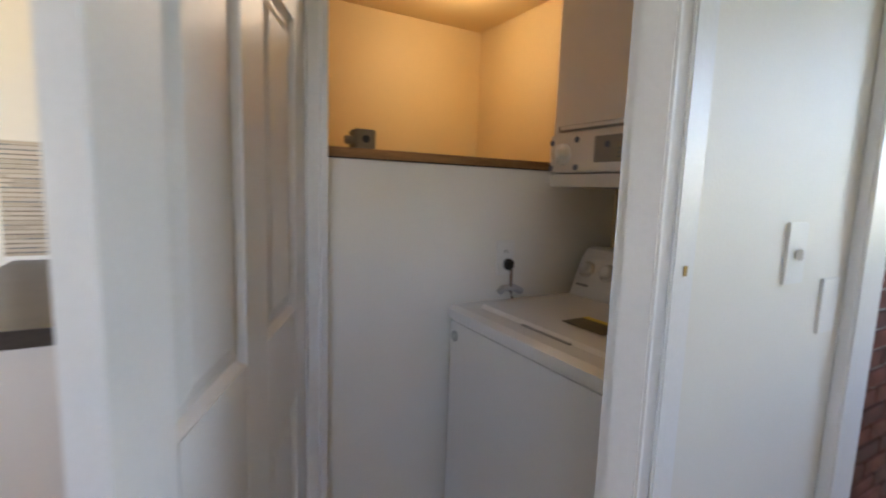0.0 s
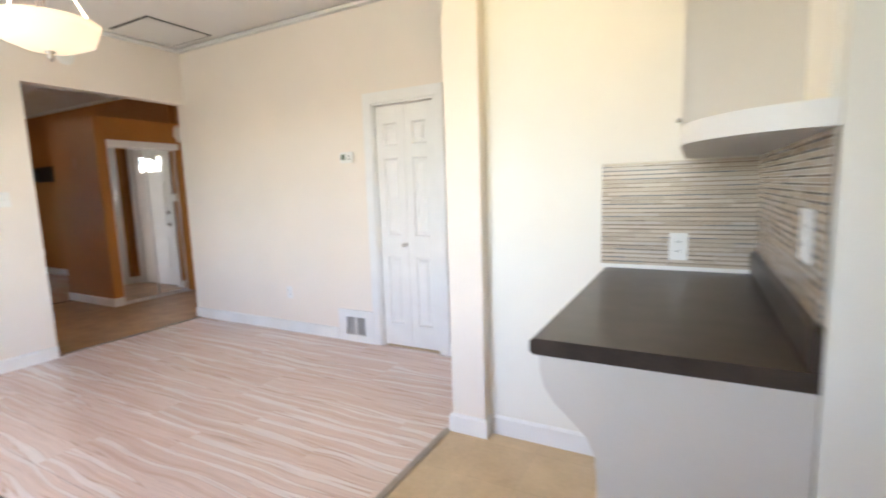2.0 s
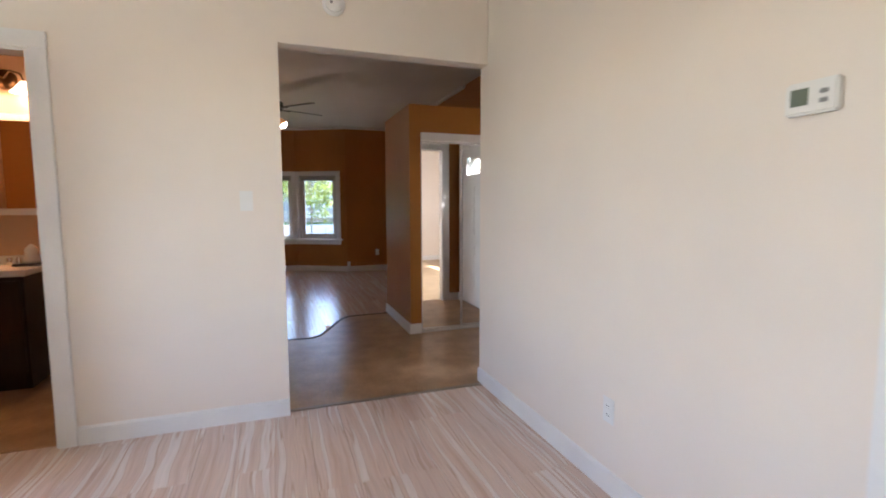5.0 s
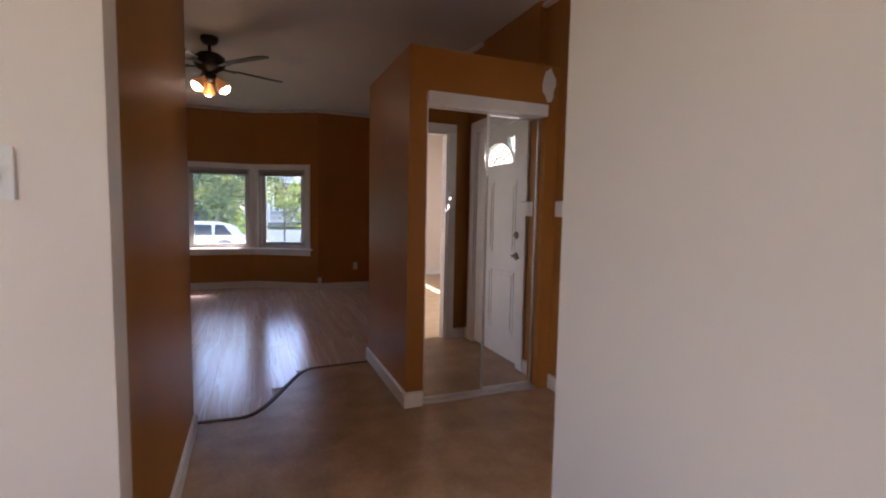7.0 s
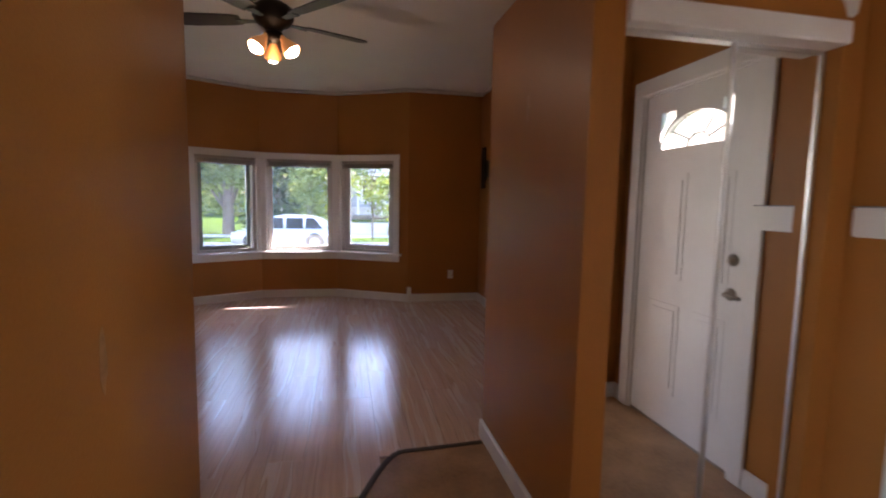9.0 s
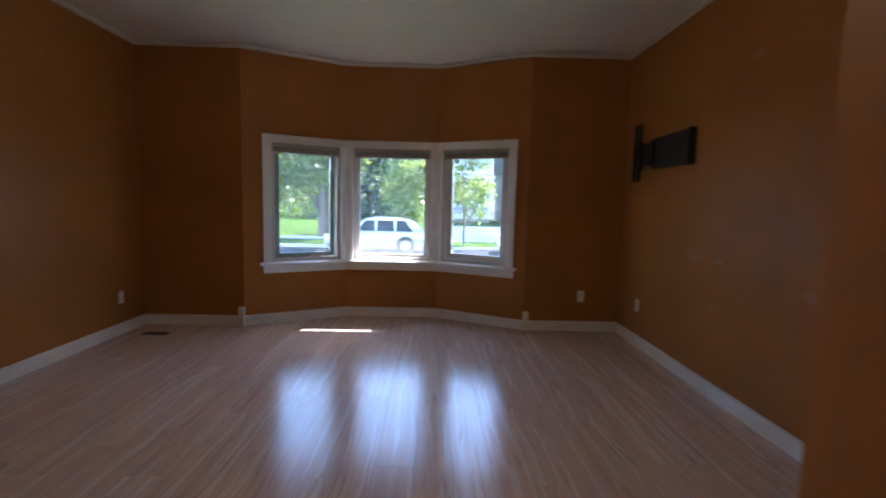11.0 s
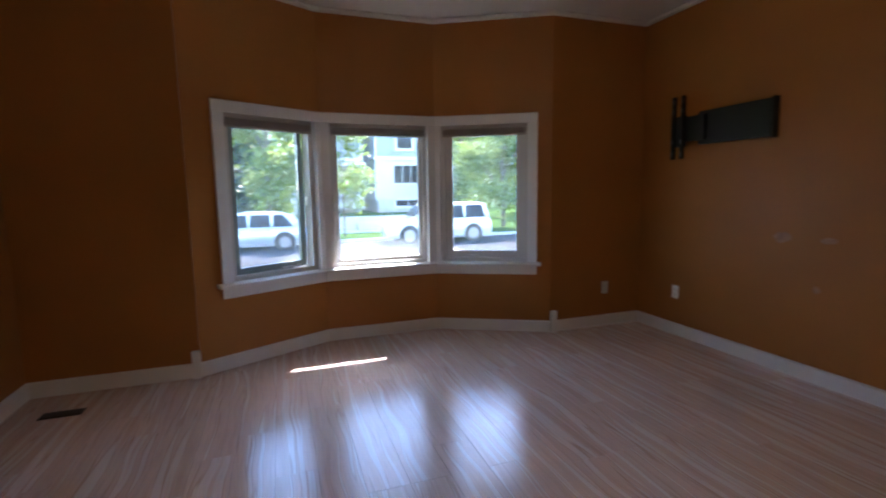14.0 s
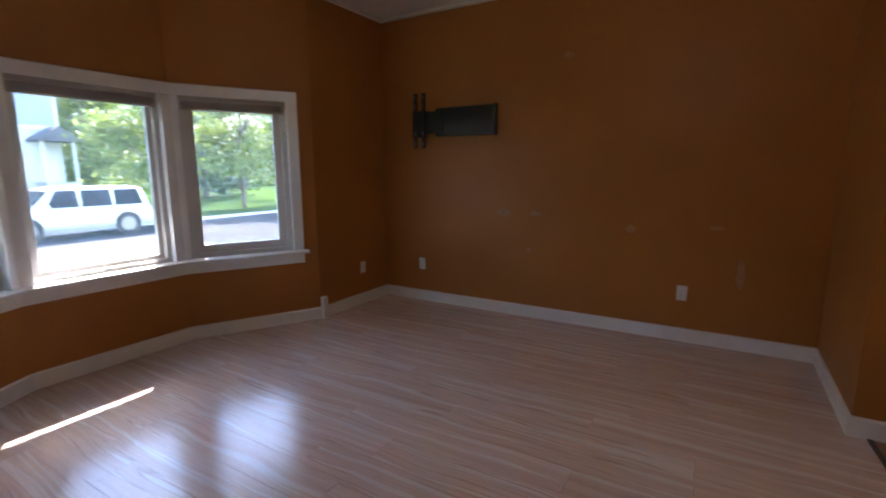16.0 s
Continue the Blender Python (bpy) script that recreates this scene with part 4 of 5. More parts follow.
fd = empty("front_door", on_wall(5.08 + 0.03, 6.19, "E"), "white panelled front door with fan light, closed", "door")
X0, X1 = 0.016, 0.894
cx, gz0, gr, gh = (X0 + X1) / 2, 1.69, 0.30, 0.226
bm = bmesh.new()
add_box(bm, X0, X1, -0.02, 0.02, 0.02, 1.66)
add_box(bm, X0, cx - gr, -0.02, 0.02, 1.66, 2.04)
add_box(bm, cx + gr, X1, -0.02, 0.02, 1.66, 2.04)
add_box(bm, cx - gr, cx + gr, -0.02, 0.02, 1.925, 2.04)
part("slab", bm, TRIM, fd)
for a, b in ((0.12, 0.40), (0.51, 0.79)):
    for r0, r1 in ((0.24, 0.78), (0.93, 1.55)):
        p = bmesh.new()
        add_box(p, X0 + a, X0 + b, 0.019, 0.024, r0, r1, 0.004)
        add_box(p, X0 + a + 0.035, X0 + b - 0.035, 0.023, 0.029, r0 + 0.035, r1 - 0.035, 0.005)
        part("raised_panel", p, TRIM, fd)
# fan light: a frame with a half-oval and two corner panes
N = 20
outer = [(cx + gr * math.cos(math.pi * i / N), gz0 + gh * math.sin(math.pi * i / N)) for i in range(N + 1)]
inner = [(cx + (gr - 0.020) * math.cos(math.pi * i / N), gz0 + 0.012 + (gh - 0.034) * math.sin(math.pi * i / N)) for i in range(N + 1)]
bm = bmesh.new()
for i in range(N):
    quad = [outer[i], outer[i + 1], inner[i + 1], inner[i]]
    a = [bm.verts.new((u, 0.024, w)) for u, w in quad]
    b = [bm.verts.new((u, -0.024, w)) for u, w in quad]
    bm.faces.new(a); bm.faces.new(b[::-1])
    for k in range(4):
        bm.faces.new([a[k], b[k], b[(k + 1) % 4], a[(k + 1) % 4]])
add_box(bm, X0 + 0.10, X1 - 0.10, -0.024, 0.024, 1.66, gz0 + 0.012)
for i in range(6, N - 6):      # solid leaf above the arch, between the two corner panes
    (u0, w0), (u1, w1) = outer[i], outer[i + 1]
    quad = [(u0, w0 - 0.004), (u1, w1 - 0.004), (u1, 1.9265), (u0, 1.9265)]
    a = [bm.verts.new((u, 0.021, w)) for u, w in quad]
    b = [bm.verts.new((u, -0.021, w)) for u, w in quad]
    bm.faces.new(a[::-1]); bm.faces.new(b)
    for k in range(4):
        bm.faces.new([a[k], a[(k + 1) % 4], b[(k + 1) % 4], b[k]])
fl = part("fan_light_frame", bm, TRIM, fd)
bm = lathe([(0.055, -0.004), (0.062, -0.004), (0.062, 0.006), (0.055, 0.006)], 24, "Y")
for f in [f for f in bm.faces if len(f.verts) > 4]:
    bm.faces.remove(f)
bmesh.ops.scale(bm, vec=(1.5, 1, 1.2), verts=bm.verts[:])
part("came_arch", moved(bm, cx, 0, gz0 + 0.012), CAME, fl)
for a in (35, 65, 115, 145):
    c, s = math.cos(radians(a)), math.sin(radians(a))
    part("came", tube([(cx + 0.085 * c, 0.0, gz0 + 0.012 + 0.07 * s), (cx + (gr - 0.02) * c, 0.0, gz0 + (gh - 0.02) * s)], 0.0065, 6), CAME, fl)
g = part("glass_pane", box(X0 + 0.10, X1 - 0.10, -0.003, 0.003, 1.66, 1.925), GLASSFROST, fd)
g.visible_shadow = False
lv = part("lever_rose", moved(lathe([(0.032, 0.0), (0.032, 0.008), (0.014, 0.014), (0.012, 0.045)], 24, "Y"), X1 - 0.065, 0.02, 0.925), NICKEL, fd, "", True)
part("lever", tube([(X1 - 0.065, 0.06, 0.925), (X1 - 0.03, 0.063, 0.925), (X1 + 0.025, 0.058, 0.92)], 0.010, 10), NICKEL, lv, "", True)
part("deadbolt", moved(lathe([(0.031, 0.0), (0.029, 0.012), (0.016, 0.016), (0.012, 0.03)], 24, "Y"), X1 - 0.065, 0.02, 1.10), NICKEL, fd, "", True)
part("threshold", box(0.0, 0.91, -0.05, 0.02, 0.0, 0.018, 0.004), STRIPMETAL, fd)
ch = empty("door_chime", on_wall(5.08, 7.265, "E", 1.315), "white plastic door chime box on the wall", "door chime")
part("cover", box(-0.115, 0.115, 0.0, 0.032, -0.055, 0.055, 0.006), WHITEPLASTIC, ch)
part("top_edge", box(-0.116, 0.116, 0.0, 0.033, 0.055, 0.060), GREY, ch)
casing(on_wall(4.22, 6.02, "S"), 0.05, 0.63, 2.05, 0.085, "white painted casing of the side room doorway", "door_frame_side", jamb=0.11)

# hall closet: a box that stays below the ceiling, with mirrored sliding doors
hc = empty("wall_closet", pose(3.975, 7.415, 0), "burnt orange closet enclosure that stops below the ceiling", "closet", kind="structure")
CW, CD, CT = 1.105, 1.075, 2.305
part("side_wall", box(-0.0, 0.10, 0.012, CD, 0, CT), ORANGE, hc)
part("front_post", box(-0.001, 0.115, 0.0, 0.012, 0, CT), ORANGE, hc)
part("header", box(0.115, CW, 0.0, 0.10, 2.035, CT), ORANGE, hc)
part("end_post", box(1.0, CW, 0.0, 0.10, 0, 2.035), ORANGE, hc)
part("back_wall", box(0.10, CW, CD - 0.10, CD, 0, CT), ORANGE, hc)
part("top_board", box(0.10, CW, 0.10, CD - 0.10, CT - 0.04, CT - 0.005), ORANGE, hc)
mi = empty("mirror_doors", pose(4.09, 7.415, 0), "two sliding mirrored closet doors, closed", "closet door")
part("top_track", box(0.0, 0.885, -0.03, 0.09, 1.955, 2.034, 0.004), TRIM, mi)
part("bottom_track", box(0.0, 0.885, -0.002, 0.09, 0.0, 0.016, 0.002), CHROMESOFT, mi)
for x0, x1, y in ((0.004, 0.462, 0.040), (0.432, 0.881, 0.068)):
    dp = part("mirror_pane", box(x0 + 0.016, x1 - 0.016, y, y + 0.004, 0.035, 1.945), MIRROR, mi, "silvered mirror glass")
    for a in ((x0, x0 + 0.018), (x1 - 0.018, x1)):
        part("stile", box(a[0], a[1], y - 0.008, y + 0.014, 0.018, 1.96, 0.003), CHROMESOFT, dp)
    part("rail", box(x0 + 0.018, x1 - 0.018, y - 0.008, y + 0.014, 0.018, 0.038), CHROMESOFT, dp)
    part("rail", box(x0 + 0.018, x1 - 0.018, y - 0.008, y + 0.014, 1.942, 1.96), CHROMESOFT, dp)
    part("door_back", box(x0 + 0.016, x1 - 0.016, y + 0.0045, y + 0.012, 0.03, 1.95), GREY, dp)


def patch(name, m, x, z, w, h, seed, mat, label):
    """A ragged smear of filler on a wall."""
    rnd = random.Random(seed)
    out = [(x + w / 2 * math.cos(a) * rnd.uniform(0.7, 1.1), z + h / 2 * math.sin(a) * rnd.uniform(0.7, 1.1)) for a in [2 * math.pi * i / 14 for i in range(14)]]
    ob = link(name, prism(out, 0.0003, 0.0011, "Y"), mat)
    ob.matrix_world = m
    return tagged(ob, label, "filler patch")


patch("filler_patch", on_wall(0, 7.415, "N"), -4.99, 2.18, 0.12, 0.25, 9, WHITEPLASTIC, "white filler patch on the closet corner")
for i, (x, z, w, h) in enumerate(((9.75, 0.86, 0.09, 0.07), (8.98, 0.57, 0.06, 0.26), (10.55, 0.95, 0.10, 0.05), (9.15, 0.9, 0.10, 0.04), (10.3, 2.25, 0.09, 0.05), (10.60, 0.62, 0.05, 0.05), (10.85, 0.95, 0.13, 0.08))):
    patch("filler_patch", E_LIV, x, z, w, h, 20 + i, SMUDGE, "pale sanded filler smear on orange paint")
for i, (x, z, w, h) in enumerate(((10.55, 2.30, 0.13, 0.09), (11.1, 2.36, 0.10, 0.03), (11.45, 2.24, 0.07, 0.03))):
    patch("filler_patch", W_LIV, -x, z, w, h, 30 + i, SMUDGE, "pale sanded filler smear on orange paint")
for i, (x, z, w, h) in enumerate(((4.75, 0.9, 0.08, 0.07), (4.70, 0.88, 0.04, 0.09))):
    patch("filler_patch", on_wall(0, 8.49, "S"), x, z, w, h, 40 + i, SMUDGE, "pale sanded filler smear on orange paint")

for i, (x, z, w, h) in enumerate(((-6.55, 2.12, 0.05, 0.16), (-6.95, 1.05, 0.03, 0.14))):
    patch("filler_patch", on_wall(2.74, 0, "W"), x, z, w, h, 50 + i, SMUDGE, "pale sanded filler smear on orange paint")
patch("filler_patch", on_wall(3.975, 0, "E"), 7.95, 1.78, 0.05, 0.13, 55, SMUDGE, "pale sanded filler smear on orange paint")

# ---- bathroom ----
va = empty("bathroom_vanity", pose(0.43, 7.38, 0.04), "dark espresso wooden vanity with pale basin top", "vanity")
part("cabinet", box(0.02, 0.60, -0.45, 0.0, 0.08, 0.79, 0.004), ESPRESSO, va)
part("toe_kick", box(0.04, 0.58, -0.40, 0.0, -0.036, 0.08), ESPRESSO, va)
for a, b in ((0.035, 0.305), (0.315, 0.585)):
    dd = part("door", box(a, b, -0.468, -0.451, 0.10, 0.76, 0.004), ESPRESSO, va)
    part("knob", moved(lathe([(0.006, 0), (0.006, -0.012), (0.014, -0.018), (0.012, -0.026), (0.004, -0.029)], 14, "Y"), (b if a < 0.1 else a) + (-0.035 if a < 0.1 else 0.035), -0.468, 0.62), CHROME, dd, "", True)
part("basin_top", box(0.0, 0.62, -0.48, 0.0, 0.79, 0.835, 0.008), PORCELAIN, va)
part("backsplash", box(0.0, 0.62, -0.02, 0.0, 0.835, 0.90, 0.004), PORCELAIN, va)
fa = part("faucet", tube([(0.30, -0.10, 0.835), (0.30, -0.10, 0.93), (0.30, -0.14, 0.965), (0.30, -0.20, 0.94)], 0.012, 10), CHROME, va, "", True)
for x in (0.22, 0.38):
    part("tap_handle", moved(lathe([(0.02, 0), (0.016, 0.03), (0.022, 0.05), (0.006, 0.056)], 14), x, -0.10, 0.835), CHROME, fa, "", True)
sh = empty("soap_tray", pose(0.97, 7.22, 0.875), "dark tray with white tissue and small bottles", "tray")
part("tray", box(-0.09, 0.09, -0.08, 0.08, 0.0, 0.018, 0.004), ESPRESSO, sh)
tw = part("tissue", lathe([(0.05, 0.018), (0.055, 0.05), (0.04, 0.09), (0.042, 0.12), (0.018, 0.15), (0.004, 0.16)], 14), PORCELAIN, sh, "crumpled white tissue", True)
part("bottle", moved(lathe([(0.018, 0.018), (0.018, 0.06), (0.008, 0.07), (0.008, 0.085)], 12), -0.06, -0.04, 0), CHROME, sh)
mr = empty("bathroom_mirror", on_wall(1.25, 7.38, "N", 1.25), "white framed bathroom mirror above vanity", "mirror")
bm = bmesh.new()
for a in ((0, 0.72, 0, 0.05), (0, 0.72, 0.71, 0.76), (0, 0.05, 0.05, 0.71), (0.67, 0.72, 0.05, 0.71)):
    add_box(bm, a[0], a[1], 0, 0.022, a[2], a[3])
part("frame", bm, TRIM, mr)
part("glass", box(0.045, 0.675, 0.002, 0.008, 0.045, 0.715), MIRROR, mr)
sc = empty("vanity_light", on_wall(0.84, 7.38, "N", 2.26), "bronze bathroom wall light with glass shades, lit", "wall light")
part("backplate", lathe([(0.075, 0), (0.07, 0.018), (0.04, 0.03), (0.01, 0.035)], 24, "Y"), BRONZE, sc, "", True)
for s in (-1, 1):
    am = part("arm", tube([(0, 0.03, 0), (s * 0.06, 0.08, 0.05), (s * 0.13, 0.10, 0.03), (s * 0.15, 0.10, -0.02)], 0.007), BRONZE, sc, "", True)
    part("shade", moved(lathe([(0.018, 0.0), (0.035, -0.02), (0.065, -0.06), (0.092, -0.085), (0.088, -0.085), (0.06, -0.057), (0.03, -0.02), (0.014, -0.004)], 24), s * 0.15, 0.10, -0.025), SHADEGLOW, am, "lit frosted glass bell shade", True)
to = empty("toilet", pose(1.44, 7.36, 0) @ Matrix.Diagonal((1.08, 1.0, 1.12, 1.0)), "white porcelain toilet with lid down", "toilet")
part("tank", box(-0.20, 0.20, -0.19, 0.0, 0.40, 0.745, 0.03), PORCELAIN, to, "", True)
part("tank_lid", box(-0.21, 0.21, -0.20, 0.0, 0.746, 0.785, 0.012), PORCELAIN, to)
bm = bmesh.new()
rings = []
for z, rx, ry, oy in ((0.0, 0.11, 0.20, -0.36), (0.03, 0.105, 0.19, -0.36), (0.16, 0.095, 0.16, -0.36), (0.26, 0.14, 0.20, -0.40), (0.35, 0.18, 0.235, -0.42), (0.385, 0.185, 0.24, -0.42)):
    rings.append([bm.verts.new((rx * math.cos(2 * math.pi * i / 24), oy + ry * math.sin(2 * math.pi * i / 24), z)) for i in range(24)])
for a, b in zip(rings, rings[1:]):
    for i in range(24):
        bm.faces.new([a[i], a[(i + 1) % 24], b[(i + 1) % 24], b[i]])
bm.faces.new(rings[0][::-1]); bm.faces.new(rings[-1])
part("bowl", bm, PORCELAIN, to, "", True)
bm = lathe([(0.185, 0.0), (0.19, 0.008), (0.19, 0.022), (0.18, 0.03), (0.02, 0.036)], 28)
bmesh.ops.scale(bm, vec=(1, 1.28, 1), verts=bm.verts[:])
part("seat_lid", moved(bm, 0, -0.42, 0.387), PORCELAIN, to, "", True)
part("supply_valve", tube([(-0.20, -0.01, 0.16), (-0.20, -0.06, 0.16), (-0.18, -0.08, 0.30), (-0.16, -0.09, 0.41)], 0.008), CHROME, to)

# ---- living room ----
tv = empty("tv_mount", on_wall(5.015, 11.26, "E", 1.78), "black metal swing-arm television wall mount, empty", "tv mount")
part("wall_box", box(-0.32, 0.29, 0.0, 0.055, -0.13, 0.13, 0.006), BLACKMETAL, tv)
part("lip", box(-0.335, -0.32, 0.0, 0.06, -0.14, 0.14, 0.003), BLACKMETAL, tv)
for x in (-0.18, 0.02, 0.12):
    for z in (-0.07, 0.06):
        part("screw_hole", moved(lathe([(0.008, 0.055), (0.008, 0.0575)], 10, "Y"), x, 0, z), BLACK, tv)
part("arm", box(0.20, 0.42, 0.055, 0.085, -0.10, 0.10, 0.005), BLACKMETAL, tv)
part("head_plate", box(0.36, 0.52, 0.085, 0.10, -0.14, 0.11, 0.004), BLACKMETAL, tv)
for x in (0.385, 0.475):
    rl = part("rail", box(x - 0.016, x + 0.016, 0.10, 0.125, -0.24, 0.27, 0.003), BLACKMETAL, tv)
    for z in (-0.2, -0.1, 0.15, 0.23):
        part("slot", box(x - 0.004, x + 0.004, 0.125, 0.1256, z - 0.02, z + 0.02), GREY, rl)

fan = empty("ceiling_fan", pose(2.72, 9.46, H), "dark bronze five-blade ceiling fan with lit lamps", "ceiling fan")
part("canopy", lathe([(0.075, 0.0), (0.075, -0.03), (0.055, -0.06), (0.02, -0.07)], 28), DARKBRONZE, fan, "", True)
part("downrod", lathe([(0.013, -0.05), (0.013, -0.16)], 12), DARKBRONZE, fan)
part("motor_housing", lathe([(0.03, -0.13), (0.09, -0.15), (0.13, -0.18), (0.135, -0.24), (0.11, -0.28), (0.07, -0.30), (0.05, -0.33)], 32), DARKBRONZE, fan, "", True)
for k in range(5):
    a = radians(24 + 72 * k)
    M = Matrix.Rotation(a, 4, "Z")
    bm = prism([(0.12, -0.02), (0.24, -0.035), (0.24, 0.035), (0.12, 0.02)], -0.268, -0.262, "Z")
    br = part("blade_iron", moved(bm, 0, 0, 0, M), DARKBRONZE, fan)
    bm = prism([(0.22, -0.05), (0.30, -0.062), (0.55, -0.072), (0.66, -0.068), (0.685, -0.045), (0.69, 0.0), (0.685, 0.045), (0.66, 0.068), (0.55, 0.072), (0.30, 0.062), (0.22, 0.05)], -0.004, 0.004, "Z")
    bmesh.ops.transform(bm, matrix=M @ Matrix.Translation((0, 0, -0.257)) @ Matrix.Rotation(radians(11), 4, "X"), verts=bm.verts[:])
    part("blade", bm, BLADEWOOD, br)
part("light_fitter", lathe([(0.05, -0.33), (0.065, -0.345), (0.06, -0.38), (0.03, -0.40), (0.006, -0.41)], 24), DARKBRONZE, fan, "", True)
for k in range(3):
    a = radians(100 + 120 * k)
    M = Matrix.Rotation(a, 4, "Z") @ Matrix.Translation((0.055, 0, -0.365)) @ Matrix.Rotation(radians(-38), 4, "Y")
    bm = lathe([(0.018, 0.0), (0.022, -0.03), (0.04, -0.06), (0.056, -0.10), (0.060, -0.13), (0.057, -0.13), (0.05, -0.10), (0.03, -0.055), (0.015, -0.02)], 22)
    bmesh.ops.transform(bm, matrix=M, verts=bm.verts[:])
    s_ = part("lamp_shade", bm, AMBERSHADE, fan, "amber frosted glass shade", True)
    bm = bmesh.new()
    bmesh.ops.create_uvsphere(bm, u_segments=16, v_segments=10, radius=0.050)
    bmesh.ops.transform(bm, matrix=M @ Matrix.Translation((0, 0, -0.112)), verts=bm.verts[:])
    part("bulb", bm, BULBGLOW, s_, "lit white bulb", True)
part("pull_chain", tube([(0.03, 0.0, -0.40), (0.032, 0.0, -0.50)], 0.0015, 5), BRASS, fan)

fr = empty("floor_register", pose(0.95, 9.45, 0.0), "beige metal floor register grille", "floor vent")
bm = bmesh.new()
for a in ((-0.07, 0.07, -0.17, -0.15), (-0.07, 0.07, 0.15, 0.17), (-0.07, -0.05, -0.15, 0.15), (0.05, 0.07, -0.15, 0.15)):
    add_box(bm, *a, 0.0, 0.006)
part("rim", bm, BEIGEMETAL, fr)
# thin black sheet imitates the shade down in the well
part("dark_well", box(-0.05, 0.05, -0.15, 0.15, 0.0005, 0.0015), BLACK, fr)
for i in range(14):
    y = -0.14 + i * 0.0215
    part("slat", box(-0.05, 0.05, y - 0.005, y + 0.005, 0.001, 0.005), BEIGEMETAL, fr)
f2 = empty("floor_register", pose(0.42, 11.86, 0.0), "dark metal floor register in the corner", "floor vent")
part("rim", box(-0.11, 0.11, -0.045, 0.045, 0.0, 0.006, 0.002), DARKBRONZE, f2)
for i in range(9):
    part("slat", box(-0.09 + i * 0.0215, -0.08 + i * 0.0215, -0.032, 0.032, 0.006, 0.0085), BLACK, f2)
for x, y in ((4.045, 12.19), (1.108, 12.185)):
    tagged(link("corner_block", box(x - 0.028, x + 0.028, y - 0.022, y + 0.02, 0, 0.20, 0.003), TRIM), "white painted corner block at the bay", "trim", kind="structure")

# ---- bay windows ----
def bay_window(name, a, b, s0, s1, crank, fixed):
    """A sash set in the wall from a to b, with blind, casing, stool and apron. Own x runs along the wall from a, y points into the room."""
    a, b = Vector(a), Vector(b)
    d = (b - a).normalized()
    m = pose(a.x, a.y, 0, 0, 0, math.degrees(math.atan2(d.y, d.x)))
    w = empty(name, m, "white painted window with sash and raised blind", "window", kind="structure")
    z0, z1 = 0.645, 1.90
    fw = 0.035 if fixed else 0.04
    def ring(x0, x1, za, zb, t, y0, y1):
        bm = bmesh.new()
        add_box(bm, x0, x0 + t, y0, y1, za, zb)
        add_box(bm, x1 - t, x1, y0, y1, za, zb)
        add_box(bm, x0 + t, x1 - t, y0, y1, za, za + t)
        add_box(bm, x0 + t, x1 - t, y0, y1, zb - t, zb)
        return bm
    part("window_frame", ring(s0, s1, z0, z1, fw, -0.13, -0.03), SASH, w)
    t = 0.032 if fixed else (0.048 if crank < 0 else 0.06)
    leaf, glass = ring(s0 + fw, s1 - fw, z0 + fw, z1 - fw, t, -0.11, -0.07), box(s0 + fw + t, s1 - fw - t, -0.094, -0.088, z0 + fw + t, z1 - fw - t)
    if crank < 0:      # the casement is cranked open a little
        for bm in (leaf, glass):
            bmesh.ops.rotate(bm, verts=bm.verts[:], cent=(s1 - fw, -0.11, 0), matrix=Matrix.Rotation(radians(6), 3, "Z"))
    sash = part("sash", leaf, SASHSHADED if crank < 0 else SASH, w, "casement sash in a shaded grey-green, slightly open" if crank < 0 else "")
    g = part("pane", glass, GLASS, sash)
    g.visible_shadow = False
    bl = part("blind_headrail", box(s0 + 0.01, s1 - 0.01, -0.055, -0.02, 1.868, 1.898, 0.003), BLINDGREY, w)
    for i in range(9):
        part("blind_slat", box(s0 + 0.015, s1 - 0.015, -0.06 + 0.003 * (i % 2), -0.018, 1.812 + i * 0.006, 1.815 + i * 0.006), BLINDGREY, bl)
    part("blind_bottom_rail", box(s0 + 0.015, s1 - 0.015, -0.058, -0.02, 1.796, 1.81, 0.003), BLINDGREY, bl)
    if crank:
        cx_ = (s0 + s1) / 2 + crank * 0.10
        ck = part("crank_base", box(cx_ - 0.05, cx_ + 0.05, -0.07, -0.045, z0 + 0.04, z0 + 0.062, 0.004), SASH, w)
        part("crank_handle", tube([(cx_, -0.045, z0 + 0.055), (cx_ + crank * 0.03, -0.02, z0 + 0.06), (cx_ + crank * 0.10, -0.015, z0 + 0.075)], 0.006), CHROMESOFT, ck)
        lx = s1 - fw - 0.02 if crank > 0 else s0 + fw + 0.02
        part("latch", box(lx - 0.008, lx + 0.008, -0.07, -0.05, 1.20, 1.28, 0.003), CHROMESOFT, w)
    return w


bay_window("window_west", *BAY[0], -1, False)
bay_window("window_middle", *BAY[1], 0, True)
bay_window("window_east", *BAY[2], 1, False)


def along(k, s, off=0.0):
    a, b = Vector(BAY[k][0]), Vector(BAY[k][1])
    d = (b - a).normalized()
    p = a + d * s
    return (p.x + -d.y * off, p.y + d.x * off)


e0, m1, m0, w1 = along(2, BAY[2][2] - 0.085), (3.10, 12.716), (2.079, 12.716), along(0, BAY[0][3] + 0.085)
line = [e0, m1, m0, w1]
strip("window_head_casing", line, 0.085, 0.022, TRIM, "white painted head casing across the bay", 1.895, "window casing", bev=0.004)
e1, w2 = along(2, BAY[2][2] - 0.12), along(0, BAY[0][3] + 0.12)
strip("window_stool", [e1, m1, m0, w2], 0.028, 0.062, TRIM, "white painted window sill across the bay", 0.622, "window sill", bev=0.006)
